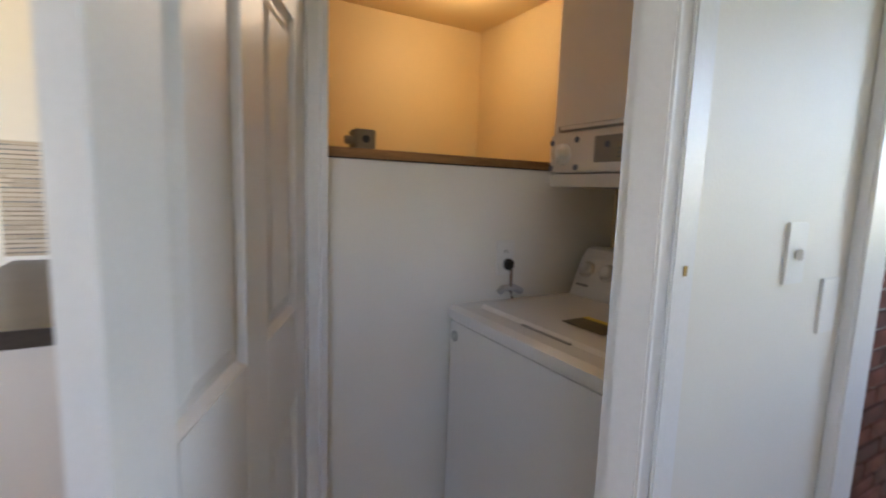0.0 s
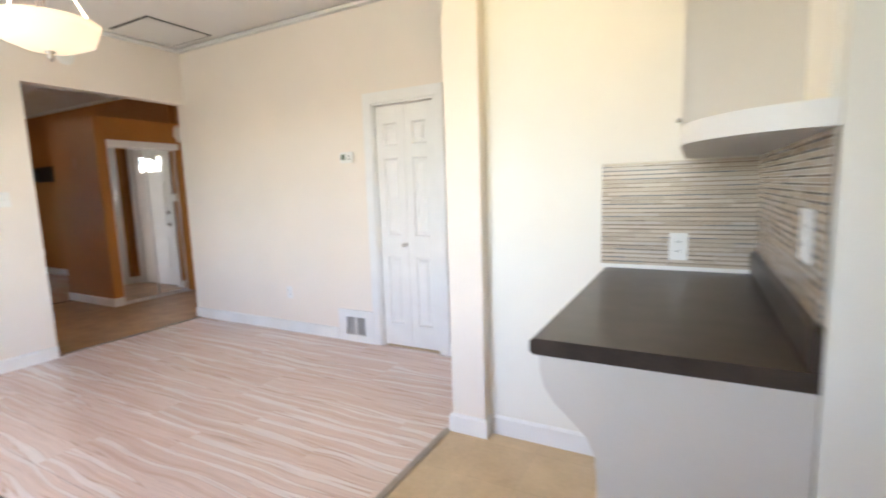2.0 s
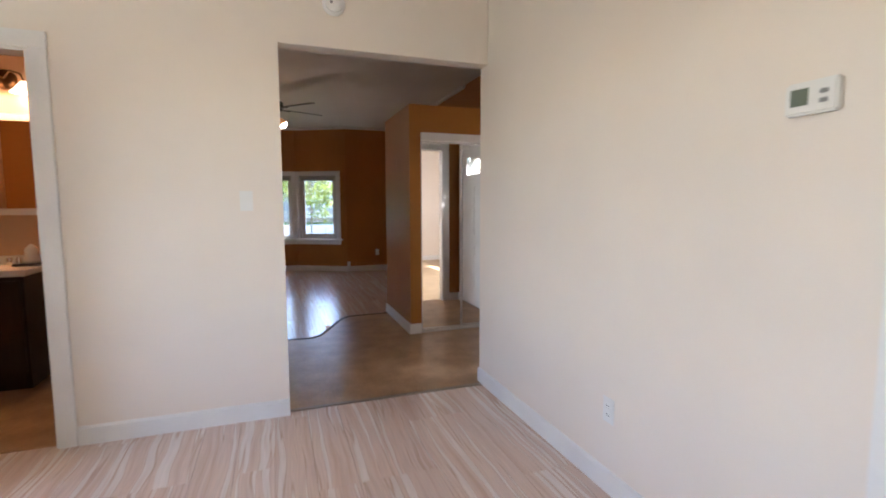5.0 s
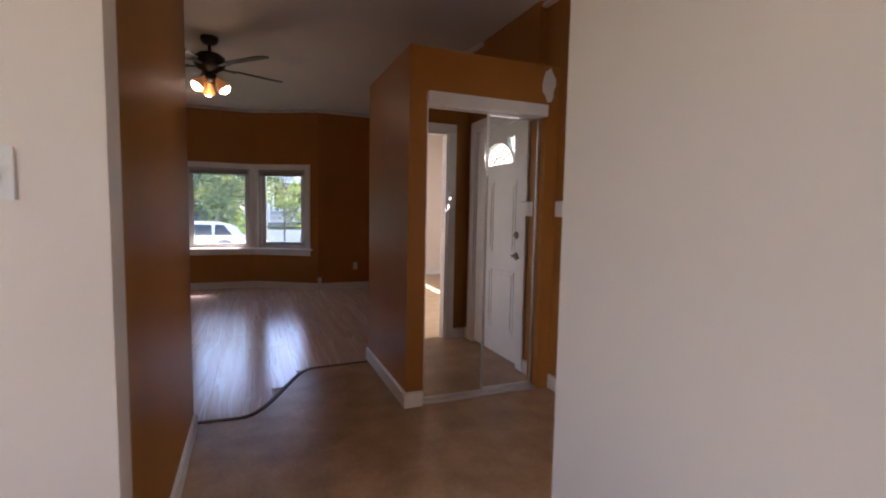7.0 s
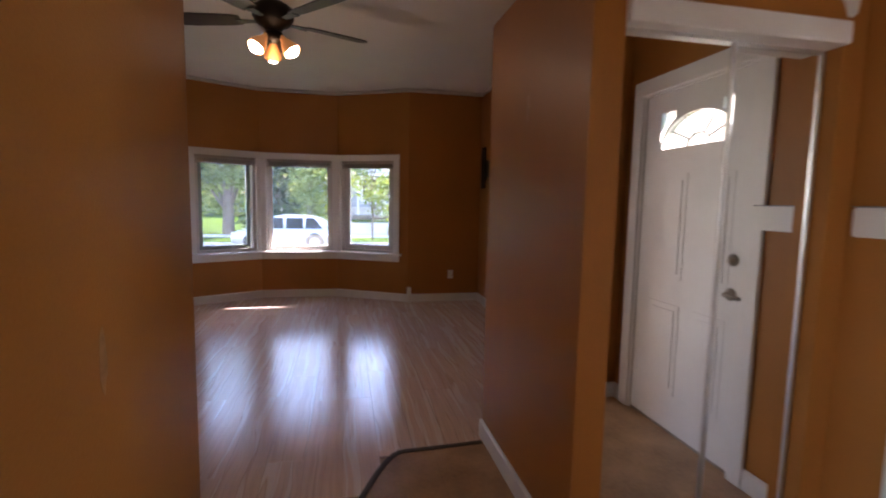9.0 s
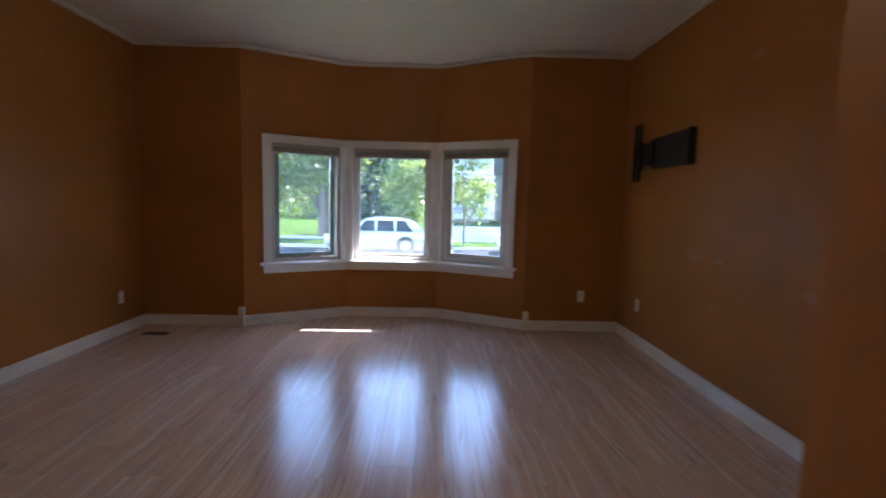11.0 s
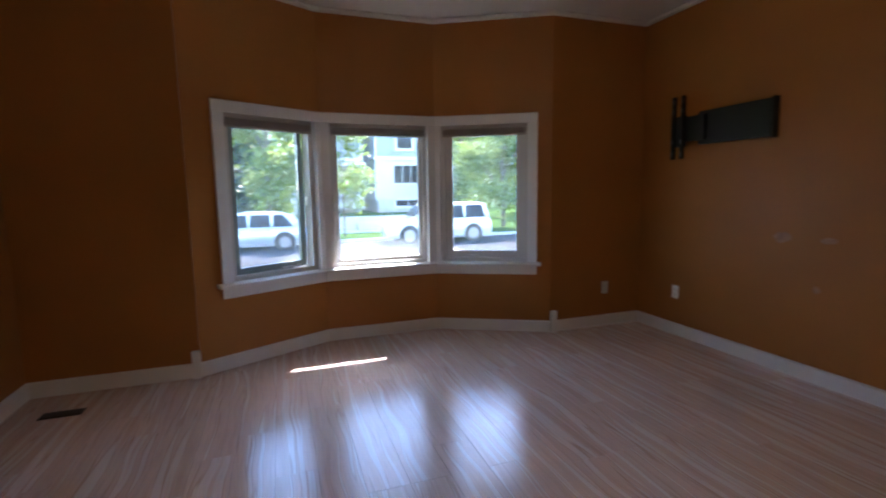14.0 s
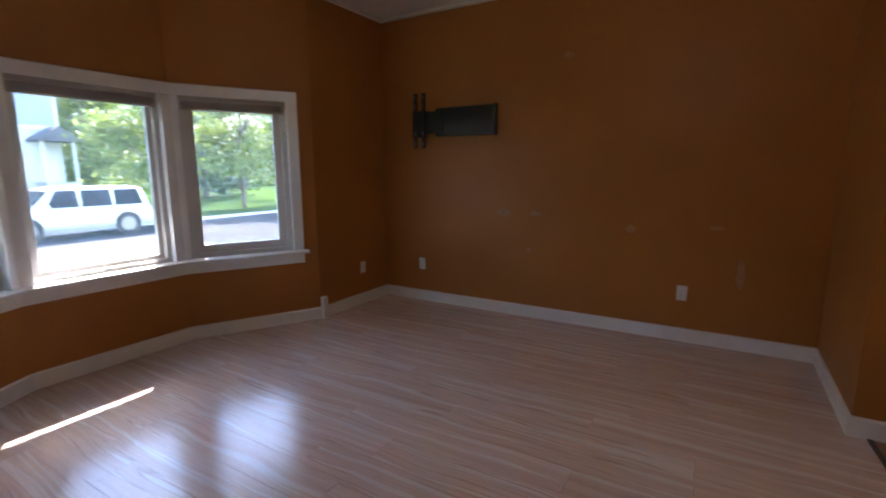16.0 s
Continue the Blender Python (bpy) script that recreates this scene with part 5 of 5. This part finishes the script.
strip("window_apron", [e0, m1, m0, w1], 0.085, 0.02, TRIM, "white painted apron below the window sill", 0.537, "window casing", bev=0.004)
for k, s, wdt in ((2, BAY[2][2] - 0.085, 0.085), (0, BAY[0][3], 0.085)):
    a, b = Vector(BAY[k][0]), Vector(BAY[k][1])
    d = (b - a).normalized()
    o = link("window_side_casing", box(s, s + wdt, 0.0, 0.022, 0.65, 1.895, 0.004), TRIM)
    o.matrix_world = pose(a.x, a.y, 0, 0, 0, math.degrees(math.atan2(d.y, d.x)))
    tagged(o, "white painted side casing of the bay window", "window casing", kind="structure")
strip("window_mullion_casing", [along(2, BAY[2][3]), m1, along(1, BAY[1][2])], 1.245, 0.022, TRIM, "white painted mullion casing of the bay", 0.65, "window casing", bev=0.004)
strip("window_mullion_casing", [along(1, BAY[1][3]), m0, along(0, BAY[0][2])], 1.245, 0.022, TRIM, "white painted mullion casing of the bay", 0.65, "window casing", bev=0.004)
for k in range(3):
    a, b = Vector(BAY[k][0]), Vector(BAY[k][1])
    d = (b - a).normalized()
    o = link("window_sill_board", box(BAY[k][2] - 0.001, BAY[k][3] + 0.001, -0.149, 0.0, 0.630, 0.649), TRIM)
    o.matrix_world = pose(a.x, a.y, 0, 0, 0, math.degrees(math.atan2(d.y, d.x)))
    tagged(o, "white painted inner sill board", "window sill", kind="structure")

# ---- lamps of the rooms, and added daylight ----
def area(name, m, sx, sy, watts, color):
    ob = new(name, bpy.data.lights.new(name, "AREA"))
    ob.data.shape, ob.data.size, ob.data.size_y, ob.data.energy, ob.data.color = "RECTANGLE", sx, sy, watts, color
    ob.matrix_world = m
    return ob


def point(name, p, watts, color, r=0.05):
    ob = new(name, bpy.data.lights.new(name, "POINT"))
    ob.data.energy, ob.data.color, ob.data.shadow_soft_size = watts, color, r
    ob.location = p
    return ob


DAY = (0.93, 0.97, 1.0)
# area lamps added at unseen openings to bring daylight into the rooms
area("added_daylight_dining", look((-0.63, 3.45, 1.5), (4, 3.45, 1.2)), 1.9, 1.5, P_DINING, DAY)
area("added_daylight_south", look((0.25, -1.64, 1.52), (0.25, 3, 1.1)), 0.9, 1.05, P_SOUTH, (0.85, 0.92, 1.0))
area("added_daylight_kitchen", look((-0.63, 1.675, 1.6), (3, 1.0, 1.0)), 0.75, 0.8, P_WEST, (1.0, 0.93, 0.84))
area("added_daylight_side_room", look((6.95, 4.9, 1.97), (5.2, 4.4, 0.0)), 1.5, 0.45, P_SIDE, DAY)
point("lamp_light_dining", (2.10, 3.86, 2.16), 1.5, (1.0, 0.86, 0.66), 0.10)
point("lamp_light_kitchen", (2.3, 1.75, 2.55), 0.95, (1.0, 0.80, 0.42), 0.10)
point("lamp_light_laundry", (2.5, -0.1, 2.0), 0.38, (1.0, 0.86, 0.62), 0.09)
for s in (-1, 1):
    point("lamp_light_bath", (0.84 + s * 0.15, 7.27, 2.14), 0.45, (1.0, 0.66, 0.36), 0.03)
point("lamp_light_fan", (2.72, 9.46, H - 0.56), 0.4, (1.0, 0.72, 0.42), 0.08)
lb = empty("closet_bulb", pose(2.5, -0.1, 2.13), "bare warm bulb in the closet ceiling", "lamp")
part("socket", lathe([(0.045, 0), (0.045, -0.012), (0.025, -0.03)], 16), PORCELAIN, lb)
kb = empty("kitchen_ceiling_light", pose(2.3, 1.75, H), "round kitchen ceiling light, lit warm", "ceiling lamp")
part("shade", lathe([(0.13, 0.0), (0.14, -0.04), (0.10, -0.08), (0.02, -0.095)], 24), BOWLGLOW, kb, "", True)

# ---- outdoors ----
G = -0.95
KY0, KY1 = 18.4, 30.4      # the road between its kerbs
tagged(link("ground", box(-2500, 2500, -2500, 2500, G - 0.5, G - 0.02), GRASS), "sunlit green lawn", "ground", kind="structure")
tagged(link("road", box(-90, 90, KY0, KY1, G - 0.1, G), ASPHALT), "grey asphalt street with dappled light", "road", kind="structure")
for y0, y1 in ((KY0 - 0.18, KY0), (KY1, KY1 + 0.18)):
    tagged(link("kerb", box(-90, 90, y0, y1, G - 0.1, G + 0.13, 0.02), CONCRETE), "pale concrete kerb", "kerb", kind="structure")
tagged(link("verge", box(-90, 90, KY1 + 0.18, KY1 + 3.6, G - 0.1, G + 0.12), GRASS), "strip of green grass beside the street", "verge", kind="structure")
tagged(link("front_lawn", box(-90, 90, 13.2, KY0 - 0.18, G - 0.1, G + 0.12), GRASS), "green front lawn", "lawn", kind="structure")
tagged(link("pavement", box(-6, 13.5, KY1 + 3.6, KY1 + 5.6, G - 0.1, G + 0.14), CONCRETE), "bright concrete pavement across the street", "pavement", kind="structure")
tagged(link("retaining_wall", box(2.8, 14.0, KY1 + 5.6, KY1 + 5.9, G - 0.1, -0.05, 0.03), CONCRETE), "low pale concrete retaining wall", "wall", kind="structure")
tagged(link("terrace", box(2.8, 14.0, KY1 + 5.9, KY1 + 20, G - 0.1, -0.10), GRASS), "raised lawn before the houses", "lawn", kind="structure")
# overhang added out of view to trim the sun to a thin floor strip
tagged(link("eaves", box(-0.8, 6.0, 12.37, 14.64, 3.0, 3.14), TRIM), "unseen white slab added above the bay to cut the sun", "eaves", kind="structure")
tagged(link("foundation", box(-0.7, 5.2, -1.7, 12.3, G - 0.1, -0.12), CONCRETE), "concrete house foundation", "foundation", kind="structure")


def car(name, m, L, W, Ht, suv, label, paint):
    """A parked car: own x along its length with the nose at -x, its near side at -y."""
    c = empty(name, m, label, "car", "cars parked along the street")
    g = 0.24
    belt = Ht * 0.58
    low = [(-L / 2, g + 0.12), (-L / 2 - 0.02, g + 0.32), (-L / 2 + 0.05, belt - 0.18), (-L / 2 + 0.35, belt - 0.06), (-L / 2 + 1.25, belt + 0.02),
           (L / 2 - 0.25, belt + 0.06), (L / 2 - 0.04, belt - 0.05), (L / 2, g + 0.45), (L / 2 - 0.05, g + 0.05), (-L / 2 + 0.1, g)]
    bm = prism(low, -W / 2, W / 2)
    bmesh.ops.bevel(bm, geom=bm.edges[:], offset=0.05, segments=2, affect="EDGES")
    part("body", bm, paint, c, "", True)
    if suv:
        top = [(-L / 2 + 1.15, belt), (-L / 2 + 1.75, Ht - 0.06), (-L / 2 + 2.3, Ht), (L / 2 - 0.6, Ht - 0.02), (L / 2 - 0.28, Ht - 0.10), (L / 2 - 0.08, belt)]
    else:
        top = [(-L / 2 + 1.05, belt), (-L / 2 + 1.8, Ht - 0.08), (-L / 2 + 2.3, Ht), (L / 2 - 1.2, Ht - 0.03), (L / 2 - 0.6, Ht - 0.18), (L / 2 - 0.12, belt)]
    bm = prism(top, -W / 2 + 0.05, W / 2 - 0.05)
    for v in bm.verts:
        v.co.y *= 1 - 0.16 * (v.co.z - belt) / (Ht - belt)
    bmesh.ops.bevel(bm, geom=bm.edges[:], offset=0.035, segments=2, affect="EDGES")
    cab = part("cabin", bm, paint, c, "", True)
    x0, x1 = -L / 2 + 1.45, L / 2 - (0.30 if suv else 0.55)
    n = 3
    zt, zb = Ht - 0.13, belt + 0.05
    for i in range(n):
        a, b = x0 + (x1 - x0) * i / n + 0.05, x0 + (x1 - x0) * (i + 1) / n - 0.05
        sl = 0.35 if i == 0 else 0.02
        sr = (0.12 if suv else 0.38) if i == n - 1 else 0.02
        for s in (-1, 1):
            yb = s * (W / 2 - 0.045)
            yt = s * (W / 2 - 0.05) * (1 - 0.16 * (zt - belt) / (Ht - belt)) + s * 0.008
            bm = bmesh.new()
            q = [(a, yb, zb), (b, yb, zb), (b - sr, yt, zt), (a + sl, yt, zt)]
            v = [bm.verts.new(p) for p in q] + [bm.verts.new((p[0], p[1] - s * 0.03, p[2])) for p in q]
            bm.faces.new(v[:4]); bm.faces.new(v[4:][::-1])
            for k in range(4):
                bm.faces.new([v[k], v[k + 4], v[(k + 1) % 4 + 4], v[(k + 1) % 4]])
            part("side_window", bm, CARGLASS, cab)
    part("windscreen", moved(box(-0.02, 0.02, -W / 2 + 0.22, W / 2 - 0.22, -0.32, 0.32), -L / 2 + 1.40, 0, (belt + Ht) / 2 + 0.01, Matrix.Rotation(radians(44), 4, "Y")), CARGLASS, cab)
    r = 0.37 if suv else 0.34
    for x in (-L / 2 + 0.92, L / 2 - 0.95):
        for s in (-1, 1):
            y = s * (W / 2 - 0.10)
            prof = [(r - 0.10, -0.11), (r - 0.02, -0.11), (r, -0.08), (r, 0.08), (r - 0.02, 0.11), (r - 0.10, 0.11)]
            wh = part("wheel", moved(lathe(prof, 28, "Y"), x, y, r), TYRE, c, "black tyre on alloy rim", True)
            part("rim", moved(lathe([(r - 0.11, -0.118), (r - 0.14, -0.10), (0.06, -0.112), (0.02, -0.118), (0.02, 0.118), (0.06, 0.112), (r - 0.14, 0.10), (r - 0.11, 0.118)], 20, "Y"), x, y, r), ALLOY, wh)
            part("wheel_arch", moved(lathe([(r + 0.07, -0.012), (r + 0.07, 0.012)], 28, "Y"), x, s * (W / 2 - 0.006), r + 0.02), BLACK, c)
    for s in (-1, 1):
        part("headlight", box(-L / 2 - 0.012, -L / 2 + 0.25, s * (W / 2 - 0.30) - 0.16, s * (W / 2 - 0.30) + 0.16 , belt - 0.26, belt - 0.14, 0.02), CHROMESOFT, c)
        part("tail_light", box(L / 2 - 0.15, L / 2 - 0.01, s * (W / 2 - 0.16) - 0.12, s * (W / 2 - 0.16) + 0.12, belt - 0.22, belt - 0.06, 0.02), TAILRED, c)
        part("mirror", box(-L / 2 + 1.45, -L / 2 + 1.58, s * (W / 2 + 0.08) - 0.08, s * (W / 2 + 0.08) + 0.08, belt + 0.04, belt + 0.18, 0.03), paint, c)
    part("sill", box(-L / 2 + 1.3, L / 2 - 1.3, -W / 2 - 0.01, W / 2 + 0.01, g - 0.02, g + 0.07, 0.02), GREY, c)
    for x in (-0.15, 0.95):
        part("door_handle", box(x - 0.10, x + 0.10, -W / 2 - 0.025, -W / 2 + 0.01, belt - 0.10, belt - 0.06, 0.008), CHROMESOFT, c)
    return c


car("suv", pose(8.55, 29.25, G), 4.9, 1.9, 1.78, True, "white large SUV parked across the street", CARWHITE)
car("hatchback", pose(0.5, 29.3, G, 0, 0, 0), 4.6, 1.85, 1.58, False, "silver hatchback car parked across the street", CARSILVER)


def tree(name, x, y, h, spread, seed, leaf, label, trunk_r=0.16, crown0=0.35, leaves=2600, base=None, conifer=False):
    """A tapered trunk with limbs, and a crown of small leaves in uneven clumps."""
    rnd = random.Random(seed)
    z0 = G if base is None else base
    t = empty(name, pose(x, y, z0), label, "tree")
    pts = [(0, 0, -0.1)]
    for i in range(1, 7):
        pts.append((rnd.uniform(-0.12, 0.12) * i / 3, rnd.uniform(-0.12, 0.12) * i / 3, h * 0.85 * i / 6))
    part("trunk", tube(pts, [trunk_r * (1 - 0.13 * i) for i in range(7)], 10), BARK, t)
    clumps = []
    for i in range(15):
        a = rnd.uniform(0, 2 * math.pi)
        u = rnd.random()
        zc = h * (crown0 + (1 - crown0) * u)
        rr = spread * ((1 - u) if conifer else math.sqrt(max(0.05, 1 - (2 * u - 0.9) ** 2))) * rnd.uniform(0.35, 0.85)
        c = Vector((rr * math.cos(a), rr * math.sin(a), zc))
        clumps.append((c, spread * rnd.uniform(0.28, 0.5)))
        k = min(5, max(1, int(zc / h * 6) - 1))
        st = Vector(pts[k])
        part("limb", tube([st, st.lerp(c, 0.5) + Vector((0, 0, 0.15)), c], [trunk_r * 0.35, trunk_r * 0.22, 0.015], 6), BARK, t)
    vs, fs = [], []
    for i in range(int(leaves * 2.6)):
        c, r = rnd.choice(clumps)
        p = c + Vector((rnd.gauss(0, 1), rnd.gauss(0, 1), rnd.gauss(0, 0.7))) * r * 0.55
        s = rnd.uniform(0.08, 0.18) * (1.0 if h < 9 else 1.3)
        u = Vector((rnd.gauss(0, 1), rnd.gauss(0, 1), rnd.gauss(0, 0.6))).normalized()
        v = u.cross(Vector((rnd.gauss(0, 1), rnd.gauss(0, 1), rnd.gauss(0, 1)))).normalized()
        k = len(vs)
        vs += [p - u * s, p + v * s * 0.5, p + u * s, p - v * s * 0.5]
        fs.append((k, k + 1, k + 2, k + 3))
    me = bpy.data.meshes.new("crown")
    me.from_pydata([tuple(v) for v in vs], [], fs)
    me.materials.append(leaf)
    o = new("crown", me)
    o.parent = t
    tagged(o, "uneven crown of small leaves", kind="stuff")
    return t


LT = "leafy green street tree in sunlight"
tree("street_tree", 1.2, 34.4, 7.5, 2.3, 11, LEAF, LT, 0.17, 0.18, 4200)
tree("street_tree", 4.75, 32.2, 5.8, 1.5, 31, LEAF, "slim young street tree with sparse leaves", 0.06, 0.30, 700)
tree("street_tree", 14.4, 34.0, 7.0, 2.6, 12, LEAF, LT, 0.13, 0.28, 3600)
tree("street_tree", 19.4, 34.2, 7.5, 2.9, 13, LEAF, LT, 0.14, 0.26, 3600)
tree("street_tree", 26.0, 36.0, 9.0, 3.4, 14, LEAF, LT, 0.2, 0.2, 3600)
tree("street_tree", -3.6, 36.0, 9.5, 3.0, 15, LEAF, "tall tree with a pale trunk", 0.36, 0.33, 3600)
tree("conifer_tree", -1.2, 40.0, 10.0, 3.4, 16, LEAFDARK, "dark dense evergreen tree", 0.25, 0.10, 5200, None, True)
tree("street_tree", -8.5, 37.0, 10.0, 3.6, 17, LEAF, LT, 0.25, 0.15, 4200)
tree("street_tree", -14.0, 39.0, 11.0, 4.5, 18, LEAFDARK, "dark leafy tree at the street", 0.3, 0.12, 4200)
tree("street_tree", 17.0, 48.0, 10.0, 4.5, 19, LEAF, LT, 0.3, 0.10, 4200)
tree("street_tree", 27.0, 50.0, 12.0, 5.5, 20, LEAFDARK, "dark leafy tree behind the lawn", 0.3, 0.08, 4600)
tree("street_tree", 40.0, 46.0, 11.0, 5.5, 21, LEAF, LT, 0.3, 0.08, 4200)
tree("street_tree", -24.0, 44.0, 12.0, 5.5, 22, LEAF, LT, 0.3, 0.08, 4200)


def woods(y, x0, x1, n, seed):
    """A far belt of trees, too many to count."""
    rnd = random.Random(seed)
    vs, fs = [], []
    for i in range(n):
        x = rnd.uniform(x0, x1)
        top = 9 + 3.0 * math.sin(x * 0.21 + seed) + 1.6 * math.sin(x * 0.57)
        p = Vector((x, y + rnd.uniform(-4, 4), G + top * rnd.random() ** 0.8))
        u = Vector((rnd.gauss(0, 1), rnd.gauss(0, 1), rnd.gauss(0, 0.7))).normalized()
        v = u.cross(Vector((rnd.gauss(0, 1), rnd.gauss(0, 1), rnd.gauss(0, 1)))).normalized()
        s = rnd.uniform(0.25, 0.6)
        k = len(vs)
        vs += [tuple(p - u * s), tuple(p + v * s * 0.6), tuple(p + u * s), tuple(p - v * s * 0.6)]
        fs.append((k, k + 1, k + 2, k + 3))
    me = bpy.data.meshes.new("far_woods")
    me.from_pydata(vs, [], fs)
    me.materials.append(LEAF if seed % 2 else LEAFDARK)
    return tagged(new("far_woods", me), "far belt of leafy green trees", "trees", kind="stuff")


woods(74, -75, 95, 22000, 1)
woods(84, -85, 110, 16000, 2)


def house_window(parent, x0, x1, z0, z1, y, mullions):
    w = part("window", box(x0 - 0.12, x1 + 0.12, y - 0.05, y + 0.02, z0 - 0.12, z1 + 0.12, 0.01), TRIM, parent, "white framed window")
    n = mullions + 1
    for i in range(n):
        a, b = x0 + (x1 - x0) * i / n + 0.03, x0 + (x1 - x0) * (i + 1) / n - 0.03
        part("pane", box(a, b, y - 0.07, y - 0.048, z0, z1), CARGLASS, w)
    part("sill", box(x0 - 0.18, x1 + 0.18, y - 0.12, y - 0.02, z0 - 0.18, z0 - 0.11), TRIM, w)


def house(x0, x1, y, zb, z1, z2, lower, upper, label):
    """A two-storey house front with siding boards, a gable roof and a base."""
    h = empty("house", pose(0, 0, 0), label, "house")
    part("lower_wall", box(x0, x1, y, y + 8, zb + 0.6, z1), lower, h)
    part("upper_wall", box(x0 - 0.15, x1 + 0.15, y - 0.1, y + 8.1, z1, z2), upper, h)
    part("base_wall", box(x0 + 0.03, x1 - 0.03, y + 0.03, y + 7.9, zb - 1.2, zb + 0.6), CONCRETE, h)
    part("belt_trim", box(x0 - 0.2, x1 + 0.2, y - 0.16, y - 0.1, z1 - 0.12, z1 + 0.12), TRIM, h)
    cx_ = (x0 + x1) / 2
    part("roof", prism([(x0 - 0.6, z2), (cx_, z2 + 2.4), (x1 + 0.6, z2), (x1 + 0.6, z2 - 0.15), (x0 - 0.6, z2 - 0.15)], y - 0.6, y + 8.6), SHINGLE, h)
    bm = bmesh.new()
    z = zb + 0.62
    while z < z1 - 0.15:
        add_box(bm, x0 - 0.01, x1 + 0.01, y - 0.02, y + 0.005, z, z + 0.012)
        z += 0.16
    part("siding_laps", bm, lower, h)
    for s in (x0 - 0.15, x1 + 0.03):
        part("corner_board", box(s, s + 0.12, y - 0.14, y - 0.02, zb + 0.5, z2), TRIM, h)
    return h


ha_ = house(8.4, 13.2, 42.0, 0.25, 3.75, 6.4, SIDINGWHITE, SIDINGGREY, "two-storey house, white below and grey above")
house_window(ha_, 9.6, 11.5, 2.0, 3.25, 42.0, 2)
house_window(ha_, 9.85, 11.0, 4.45, 5.45, 41.9, 0)
house_window(ha_, 9.7, 11.6, 0.35, 0.75, 42.03, 1)
pf = part("porch", box(12.0, 13.6, 40.6, 42.0, 0.2, 0.75), CONCRETE, ha_)
for i in range(4):
    part("step", box(12.2, 13.4, 40.6 - 0.3 * (i + 1), 40.6 - 0.3 * i, 0.2, 0.75 - 0.14 * (i + 1)), CONCRETE, pf)
part("porch_roof", prism([(11.8, 3.1), (12.8, 3.8), (13.8, 3.1), (13.8, 2.98), (11.8, 2.98)], 40.4, 42.0), SHINGLE, ha_)
for x in (12.05, 13.5):
    part("porch_post", box(x - 0.06, x + 0.06, 40.65, 40.77, 0.75, 2.98), TRIM, ha_)
part("front_door", box(12.45, 13.2, 41.93, 41.99, 0.75, 2.75), TRIM, ha_)
hb = house(2.6, 7.4, 43.0, 0.25, 3.7, 6.2, SIDINGGREY, SIDINGGREY, "grey two-storey house with white porch")
house_window(hb, 4.6, 5.7, 1.4, 3.0, 43.0, 0)
house_window(hb, 5.9, 7.0, 1.4, 3.0, 43.0, 0)
house_window(hb, 3.5, 5.0, 4.3, 5.5, 42.9, 1)
for x in (4.2, 5.8, 7.2):
    part("porch_post", box(x - 0.09, x + 0.09, 41.6, 41.78, 0.3, 3.2), TRIM, hb)
part("porch_roof", box(3.8, 7.5, 41.3, 43.0, 3.2, 3.4), TRIM, hb)
part("porch_rail", box(4.2, 7.2, 41.65, 41.72, 1.1, 1.2), TRIM, hb)
part("porch_skirt", box(4.0, 7.4, 41.62, 42.9, 0.25, 0.55), CONCRETE, hb)
hc_ = house(17.5, 23.0, 62.0, -0.9, 3.0, 5.4, SIDINGWHITE, SIDINGWHITE, "pale house far behind the trees")
house_window(hc_, 19.0, 20.2, 0.6, 2.0, 62.0, 1)
st_ = empty("garden_steps", pose(6.6, KY1 + 4.75, G), "pale concrete garden steps in the retaining wall", "steps")
for i in range(5):
    part("step", box(-0.7, 0.7, 0.28 * i, 1.4, 0.12 + 0.15 * i, 0.12 + 0.15 * (i + 1)), CONCRETE, st_)

# ---- brick outside the back door ----
br = empty("brick_wall", pose(1.335, -0.44, G), "red brick outer wall seen through the back doorway", "wall", kind="structure")
part("mortar", box(0.012, 0.10, -1.9, -0.02, 0, 3.6), MORTAR, br)
bm = box(-0.0, 0.02, 0, 0.195, 0, 0.060, 0.003)
bme = bpy.data.meshes.new("brick")
bm.to_mesh(bme)
bm.free()
bme.materials.append(BRICK)
for row in range(42):
    off = 0.1 if row % 2 else 0.0
    for k in range(7):
        o = new("brick", bme)
        o.parent = br
        o.location = (0.0, -0.22 - k * 0.206 - off, 0.6 + row * 0.071)

# ---- laminate planks ----
fl_ = empty("floor_laminate", pose(0, 0, 0), "pale pinkish laminate planks with cream streaks", "floor", kind="structure")
bm = bmesh.new()
add_box(bm, -0.5, 0.5, 0, 1, -0.010, 0.0)
pme = bpy.data.meshes.new("plank")
bm.to_mesh(pme)
bm.free()
pme.materials.append(LAMINATE)
rnd = random.Random(7)
PW, PL = 0.192, 1.21


def lay(x0, x1, span):
    i = 0
    x = x0
    while x < x1:
        w = min(PW, x1 - x)
        y0, y1 = span(x + w / 2)
        y = y0 - rnd.choice((0.1, 0.33, 0.55, 0.78, 0.95)) * PL
        while y < y1:
            a, b = max(y, y0), min(y + PL, y1)
            if b - a > 0.02:
                o = new("plank", pme)
                o.parent = fl_
                o.location = (x + w / 2, a + 0.0006, rnd.uniform(-0.0004, 0.0))
                o.scale = (w - 0.0016, b - a - 0.0014, 1)
            y += PL
        x += PW


def living_span(x):
    y1 = 12.22
    if 1.128 < x < 2.079:
        y1 = 12.22 + (x - 1.128) / 0.951 * 0.5
    elif 2.079 <= x <= 3.10:
        y1 = 12.72
    elif 3.10 < x < 4.025:
        y1 = 12.72 - (x - 3.10) / 0.925 * 0.5
    return (7.5, y1) if x < 2.75 else (min(8.44, seam(x)) - 0.02 if x < 3.97 else 8.40, y1)


lay(-0.6, 4.13, lambda x: (2.33, 5.94))
lay(0.105, 5.02, living_span)
